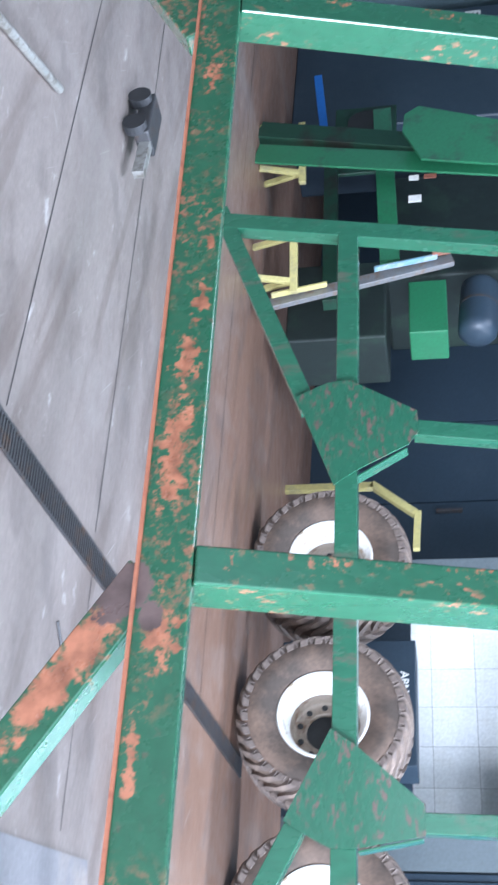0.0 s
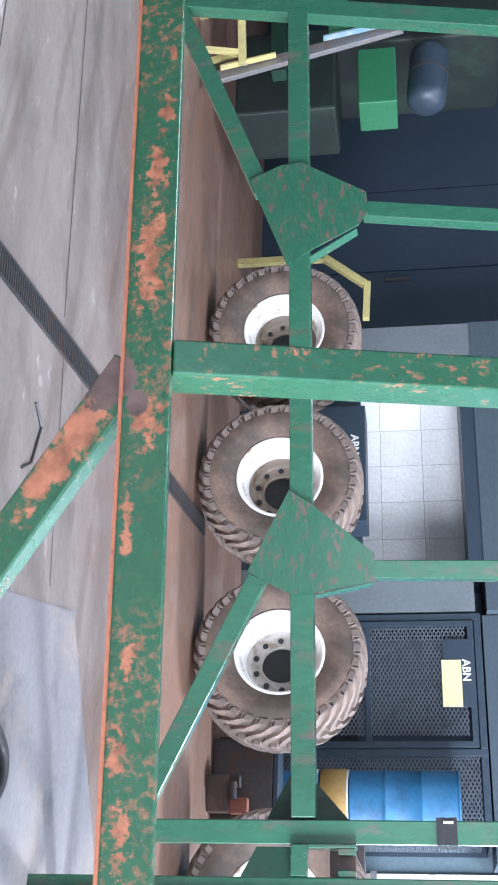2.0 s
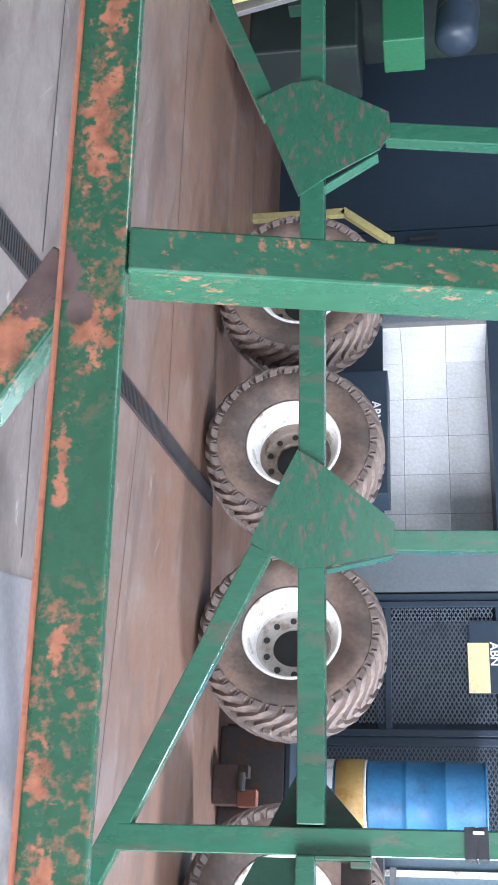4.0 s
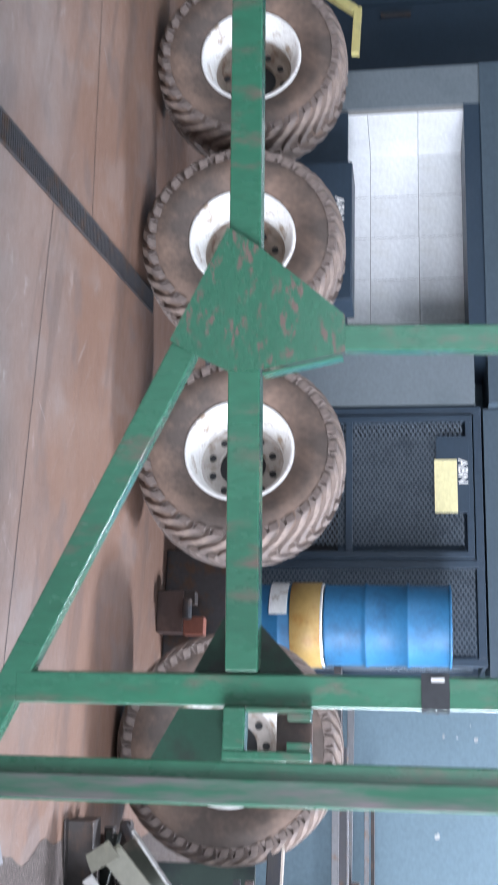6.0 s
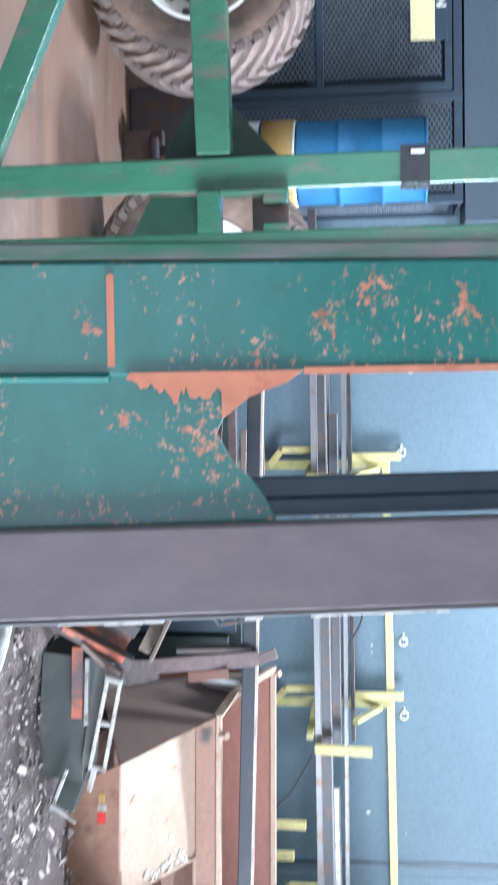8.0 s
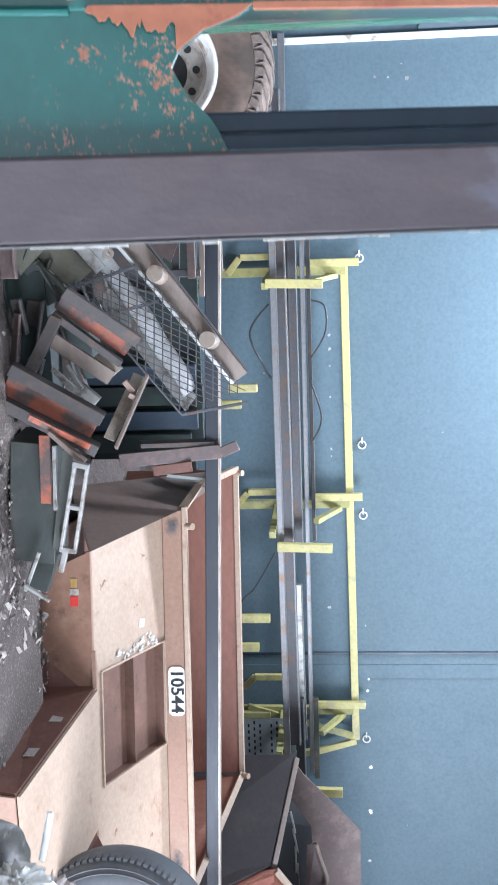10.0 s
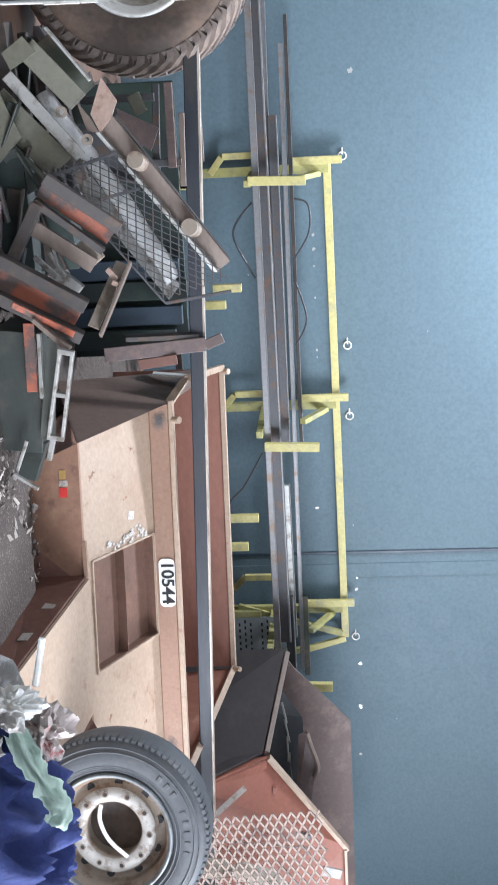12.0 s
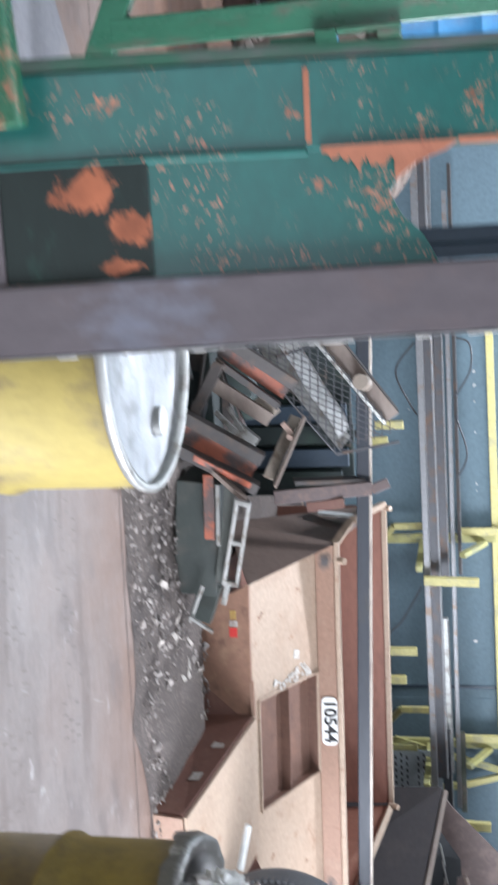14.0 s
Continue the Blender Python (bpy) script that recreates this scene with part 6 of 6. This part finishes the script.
ribbon("rag", "pale green rag hanging out of the drum", [(2.09, 2.98, 0.955), (2.14, 2.96, 0.985), (2.20, 2.95, 1.02), (2.245, 2.94, 1.045), (2.27, 2.93, 1.03)], 0.06, M_cloth_mint, 6.0)
crinkle("plastic_bag", "crumpled clear plastic bag on the rubbish", (2.045, 2.99, 0.945), 0.062, M_plastic, 7.0, (0.8, 0.8, 1.1))
crinkle("plastic_bag", "dirty crumpled plastic bag with red print", (2.145, 3.07, 0.985), 0.070, mat("printed_bag", (0.42, 0.36, 0.34), 0.35, 0, (0.3, 0.08, 0.08), 0.40, 24.0, (1, 1, 1), 0.08, (0.12, 0.11, 0.16), 0.6, 14.0, bump=0.3), 9.0, (1.1, 0.8, 0.9))
crinkle("plastic_bag", "smoky rubbish bag pressed against the drum wall", (2.10, 2.93, 0.88), 0.085, M_liner, 12.0, (1.1, 0.7, 0.8))
liner = bmesh.new()
rows = []
for i in range(97):
    a = 2 * math.pi * i / 96
    c, d = math.cos(a), math.sin(a)
    row = []
    for k, (r, z) in enumerate(((0.308, 0.845), (0.310, 0.872), (0.300, 0.892), (0.275, 0.885), (0.262, 0.84), (0.25, 0.78))):
        e = noise.noise(Vector((c * 5, d * 5, k * 0.6)))
        rr = r + 0.012 * e * (k > 2) + (0.004 * abs(e) if k < 3 else 0)
        zz = z + (0.035 * noise.noise(Vector((c * 7, d * 7, 8))) if k == 0 else 0.010 * e)
        row.append(liner.verts.new((rr * c, rr * d, zz)))
    rows.append(row)
for p, q in zip(rows, rows[1:]):
    for k in range(5):
        liner.faces.new((p[k], q[k], q[k + 1], p[k + 1]))
bmesh.ops.remove_doubles(liner, verts=liner.verts, dist=1e-5)
ob = thing("drum_liner", "torn smoky plastic liner folded over the drum rim", "liner", (2.27, 3.0, 0))
part("film", liner, M_liner, ob, smooth=True)
stick = thing("white_stick", "thin white strip sticking out of the rubbish", "strip")
part("strip", bar((1.924, 3.05, 1.01), (2.03, 3.05, 0.985), 0.014, 0.005), M_white, stick)

# heavier pieces lying at the foot of the big wheel
for label, p, q, w, d, m in (("dark steel plate between wheel and heap", (0.95, 6.95, 0.02), (1.12, 7.0, 0.62), 0.20, 0.02, M_steel_dark),
                             ("dark rusty box section under the heap", (0.45, 6.55, 0.07), (0.95, 6.6, 0.08), 0.12, 0.14, M_scrap),
                             # near-black blocks added to give the heap's gaps their shade
                             ("dark box section under the orange channels", (1.05, 6.45, 0.10), (1.75, 6.5, 0.10), 0.18, 0.2, M_machine_black),
                             ("black block added for the dark depth of the heap", (1.25, 6.7, 0.16), (1.6, 6.75, 0.18), 0.32, 0.2, M_machine_black)):
    ob = thing("steel_section", label, "scrap")
    part("web", bar(p, q, w, d, (0, 1, 0), 0.004), m, ob)
    u = (Vector(q) - Vector(p)).cross(Vector((0, 1, 0))).normalized() * w * 0.5
    part("flange", bar(Vector(p) - u + Vector((0, -d * 0.5 - 0.02, 0)), Vector(q) - u + Vector((0, -d * 0.5 - 0.02, 0)), 0.010, 0.05, (0, 1, 0), 0.002), m, ob)

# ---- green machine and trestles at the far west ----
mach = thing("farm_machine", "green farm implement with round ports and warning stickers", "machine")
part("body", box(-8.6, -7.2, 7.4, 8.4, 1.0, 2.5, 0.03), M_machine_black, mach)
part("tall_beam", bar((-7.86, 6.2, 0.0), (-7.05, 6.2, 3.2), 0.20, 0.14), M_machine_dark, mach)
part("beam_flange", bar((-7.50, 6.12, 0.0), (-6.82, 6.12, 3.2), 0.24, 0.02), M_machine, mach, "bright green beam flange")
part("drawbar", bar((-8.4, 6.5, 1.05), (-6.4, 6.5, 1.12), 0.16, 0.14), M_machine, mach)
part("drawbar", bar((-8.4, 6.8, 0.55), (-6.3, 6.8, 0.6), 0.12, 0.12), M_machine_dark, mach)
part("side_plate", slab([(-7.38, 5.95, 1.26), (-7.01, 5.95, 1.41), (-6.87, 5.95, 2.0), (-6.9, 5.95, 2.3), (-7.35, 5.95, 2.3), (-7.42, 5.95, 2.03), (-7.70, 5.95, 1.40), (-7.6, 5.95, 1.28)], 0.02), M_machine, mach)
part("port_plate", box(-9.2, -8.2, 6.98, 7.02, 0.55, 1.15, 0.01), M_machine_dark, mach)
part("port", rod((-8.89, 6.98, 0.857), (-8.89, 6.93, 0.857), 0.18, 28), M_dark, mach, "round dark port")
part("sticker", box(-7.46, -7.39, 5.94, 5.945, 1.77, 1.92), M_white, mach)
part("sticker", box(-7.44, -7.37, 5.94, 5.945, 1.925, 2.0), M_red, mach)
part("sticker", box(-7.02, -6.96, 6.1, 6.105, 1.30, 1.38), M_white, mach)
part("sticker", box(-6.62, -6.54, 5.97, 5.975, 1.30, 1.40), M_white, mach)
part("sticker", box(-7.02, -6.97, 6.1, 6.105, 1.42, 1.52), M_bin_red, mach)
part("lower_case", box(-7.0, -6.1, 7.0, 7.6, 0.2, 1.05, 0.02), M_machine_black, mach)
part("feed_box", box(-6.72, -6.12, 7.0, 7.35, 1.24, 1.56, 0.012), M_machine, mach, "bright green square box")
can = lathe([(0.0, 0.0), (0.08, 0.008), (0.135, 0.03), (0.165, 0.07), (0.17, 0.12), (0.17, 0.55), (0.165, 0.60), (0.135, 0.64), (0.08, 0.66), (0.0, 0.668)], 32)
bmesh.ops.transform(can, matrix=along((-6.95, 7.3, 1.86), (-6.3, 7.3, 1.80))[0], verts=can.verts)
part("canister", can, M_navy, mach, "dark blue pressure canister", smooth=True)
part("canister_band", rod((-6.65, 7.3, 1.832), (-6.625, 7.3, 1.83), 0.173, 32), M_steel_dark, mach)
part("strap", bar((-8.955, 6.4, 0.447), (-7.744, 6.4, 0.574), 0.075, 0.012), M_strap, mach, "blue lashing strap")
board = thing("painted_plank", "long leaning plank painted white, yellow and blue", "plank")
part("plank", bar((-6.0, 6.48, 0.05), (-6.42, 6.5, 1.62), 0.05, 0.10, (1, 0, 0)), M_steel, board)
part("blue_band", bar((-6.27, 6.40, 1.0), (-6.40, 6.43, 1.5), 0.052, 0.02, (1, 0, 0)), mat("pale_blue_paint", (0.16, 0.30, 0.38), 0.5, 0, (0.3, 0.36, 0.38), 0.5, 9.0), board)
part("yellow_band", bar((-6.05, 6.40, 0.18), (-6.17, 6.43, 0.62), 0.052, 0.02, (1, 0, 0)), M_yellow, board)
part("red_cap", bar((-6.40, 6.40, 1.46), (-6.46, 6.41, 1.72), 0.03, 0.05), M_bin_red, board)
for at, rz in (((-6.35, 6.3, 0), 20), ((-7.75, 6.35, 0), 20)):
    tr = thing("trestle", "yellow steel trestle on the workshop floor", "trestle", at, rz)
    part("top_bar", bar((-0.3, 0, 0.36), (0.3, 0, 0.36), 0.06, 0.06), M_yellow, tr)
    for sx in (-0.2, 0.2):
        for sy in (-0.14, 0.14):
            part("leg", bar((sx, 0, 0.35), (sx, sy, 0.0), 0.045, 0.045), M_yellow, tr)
stand = thing("axle_stand", "bent yellow steel stand behind the wheels", "stand")
part("arm", bar((-5.72, 8.6, 0.0), (-5.72, 8.6, 0.82), 0.07, 0.06), M_yellow, stand)
part("arm", bar((-5.74, 8.6, 0.80), (-5.40, 8.6, 1.20), 0.07, 0.06), M_yellow, stand)
part("arm", bar((-5.42, 8.6, 1.22), (-5.02, 8.6, 1.20), 0.06, 0.06), M_yellow, stand)
locker = thing("dark_locker", "tall dark locker with white labels behind the machine", "locker")
part("body", box(-11.6, -9.6, 7.5, 8.4, 0.0, 2.6, 0.02), M_navy, locker)
part("label", box(-11.5, -10.98, 7.49, 7.498, 1.90, 2.07), M_white, locker)
part("label", box(-11.6, -11.5, 7.49, 7.498, 0.74, 0.85), M_white, locker)
for k in range(3):
    part("print_bar", box(-11.45, -11.05, 7.486, 7.4895, 1.925 + 0.05 * k, 1.945 + 0.05 * k), M_black, locker)
white_rod = thing("light_rod", "pale steel rod lying on the concrete", "rod")
part("rod", rod((-3.05, 1.9, 0.02), (-3.5, 2.62, 0.02), 0.018, 12), M_galv, white_rod)
caster = thing("caster_jack", "small wheeled jack standing on the concrete", "jack", (-4.35, 3.45, 0))
part("base", box(-0.16, 0.16, -0.08, 0.08, 0.05, 0.13, 0.01), M_steel_dark, caster)
part("wheel", rod((-0.1, -0.12, 0.06), (-0.1, -0.07, 0.06), 0.06, 20), M_hose, caster)
part("wheel", rod((0.12, -0.12, 0.06), (0.12, -0.07, 0.06), 0.06, 20), M_hose, caster)
part("arm", bar((0.1, 0, 0.1), (0.36, 0.03, 0.08), 0.06, 0.05), M_galv, caster)
red_block = thing("red_bracket", "red-brown steel bracket on the floor by the wheel", "bracket", (-0.72, 8.2, 0))
part("web", box(-0.16, 0.10, -0.06, 0.06, 0.0, 0.17, 0.006), M_bin_brown, red_block)
part("ear", box(0.0, 0.11, -0.05, 0.05, 0.17, 0.30, 0.005), M_bin_red, red_block)
part("ear", box(-0.16, -0.08, -0.05, 0.05, 0.17, 0.24, 0.005), M_scrap, red_block)
part("sleeve", rod((-0.1, -0.09, 0.2), (0.02, -0.09, 0.2), 0.03, 16), M_steel_dark, red_block)
bent = thing("wire_hook", "bent thin wire lying on the concrete", "wire")
part("wire", pipe([(-1.62, 3.75, 0.006), (-1.55, 3.85, 0.006), (-1.35, 3.78, 0.006), (-1.28, 3.68, 0.006)], 0.006, 6), M_steel_dark, bent)

# concrete joints
jn = bmesh.new()
for a, b, w in (((-9.0, 2.62), (-2.02, 2.90), 0.008), ((-9, 3.2), (-2.2, 3.99), 0.008), ((-2.1, 4.03), (-0.95, 4.2), 0.006), ((-1.75, 1.2), (8, 0.6), 0.008), ((-2.25, 5.6), (8, 5.0), 0.005), ((-2.4, 6.2), (-9, 5.6), 0.006)):
    d = Vector((b[0] - a[0], b[1] - a[1], 0)).normalized()
    n = Vector((-d.y, d.x, 0)) * w / 2
    va = [jn.verts.new((*(Vector((*p, 0)) + s * n).xy, 0.0015)) for p, s in ((a, 1), (b, 1), (b, -1), (a, -1))]
    jn.faces.new(va)
tagged(part("joint", jn, M_dark, floor), kind="stuff")

# faint tread prints on the concrete
tp = bmesh.new()
rnd = random.Random(21)
for x0, y0, n, m in ((1.25, 4.05, 30, 5), (1.5, 4.62, 24, 4)):
    for i in range(n):
        for j in range(m):
            if rnd.random() < 0.45:
                continue
            x, y = x0 + i * 0.042, y0 + j * 0.062 - 0.012 * i * 0.3
            w = 0.006 + 0.003 * rnd.random()
            q = [(x, y), (x + w, y), (x + w + 0.014, y + 0.042), (x + 0.014, y + 0.042)]
            tp.faces.new([tp.verts.new((*c, 0.0012)) for c in q])
tagged(part("tread_print", tp, mat("faint_rubber_mark", (0.19, 0.162, 0.148), 0.6, 0, (0.26, 0.225, 0.205), 0.6, 8.0), floor), kind="stuff")
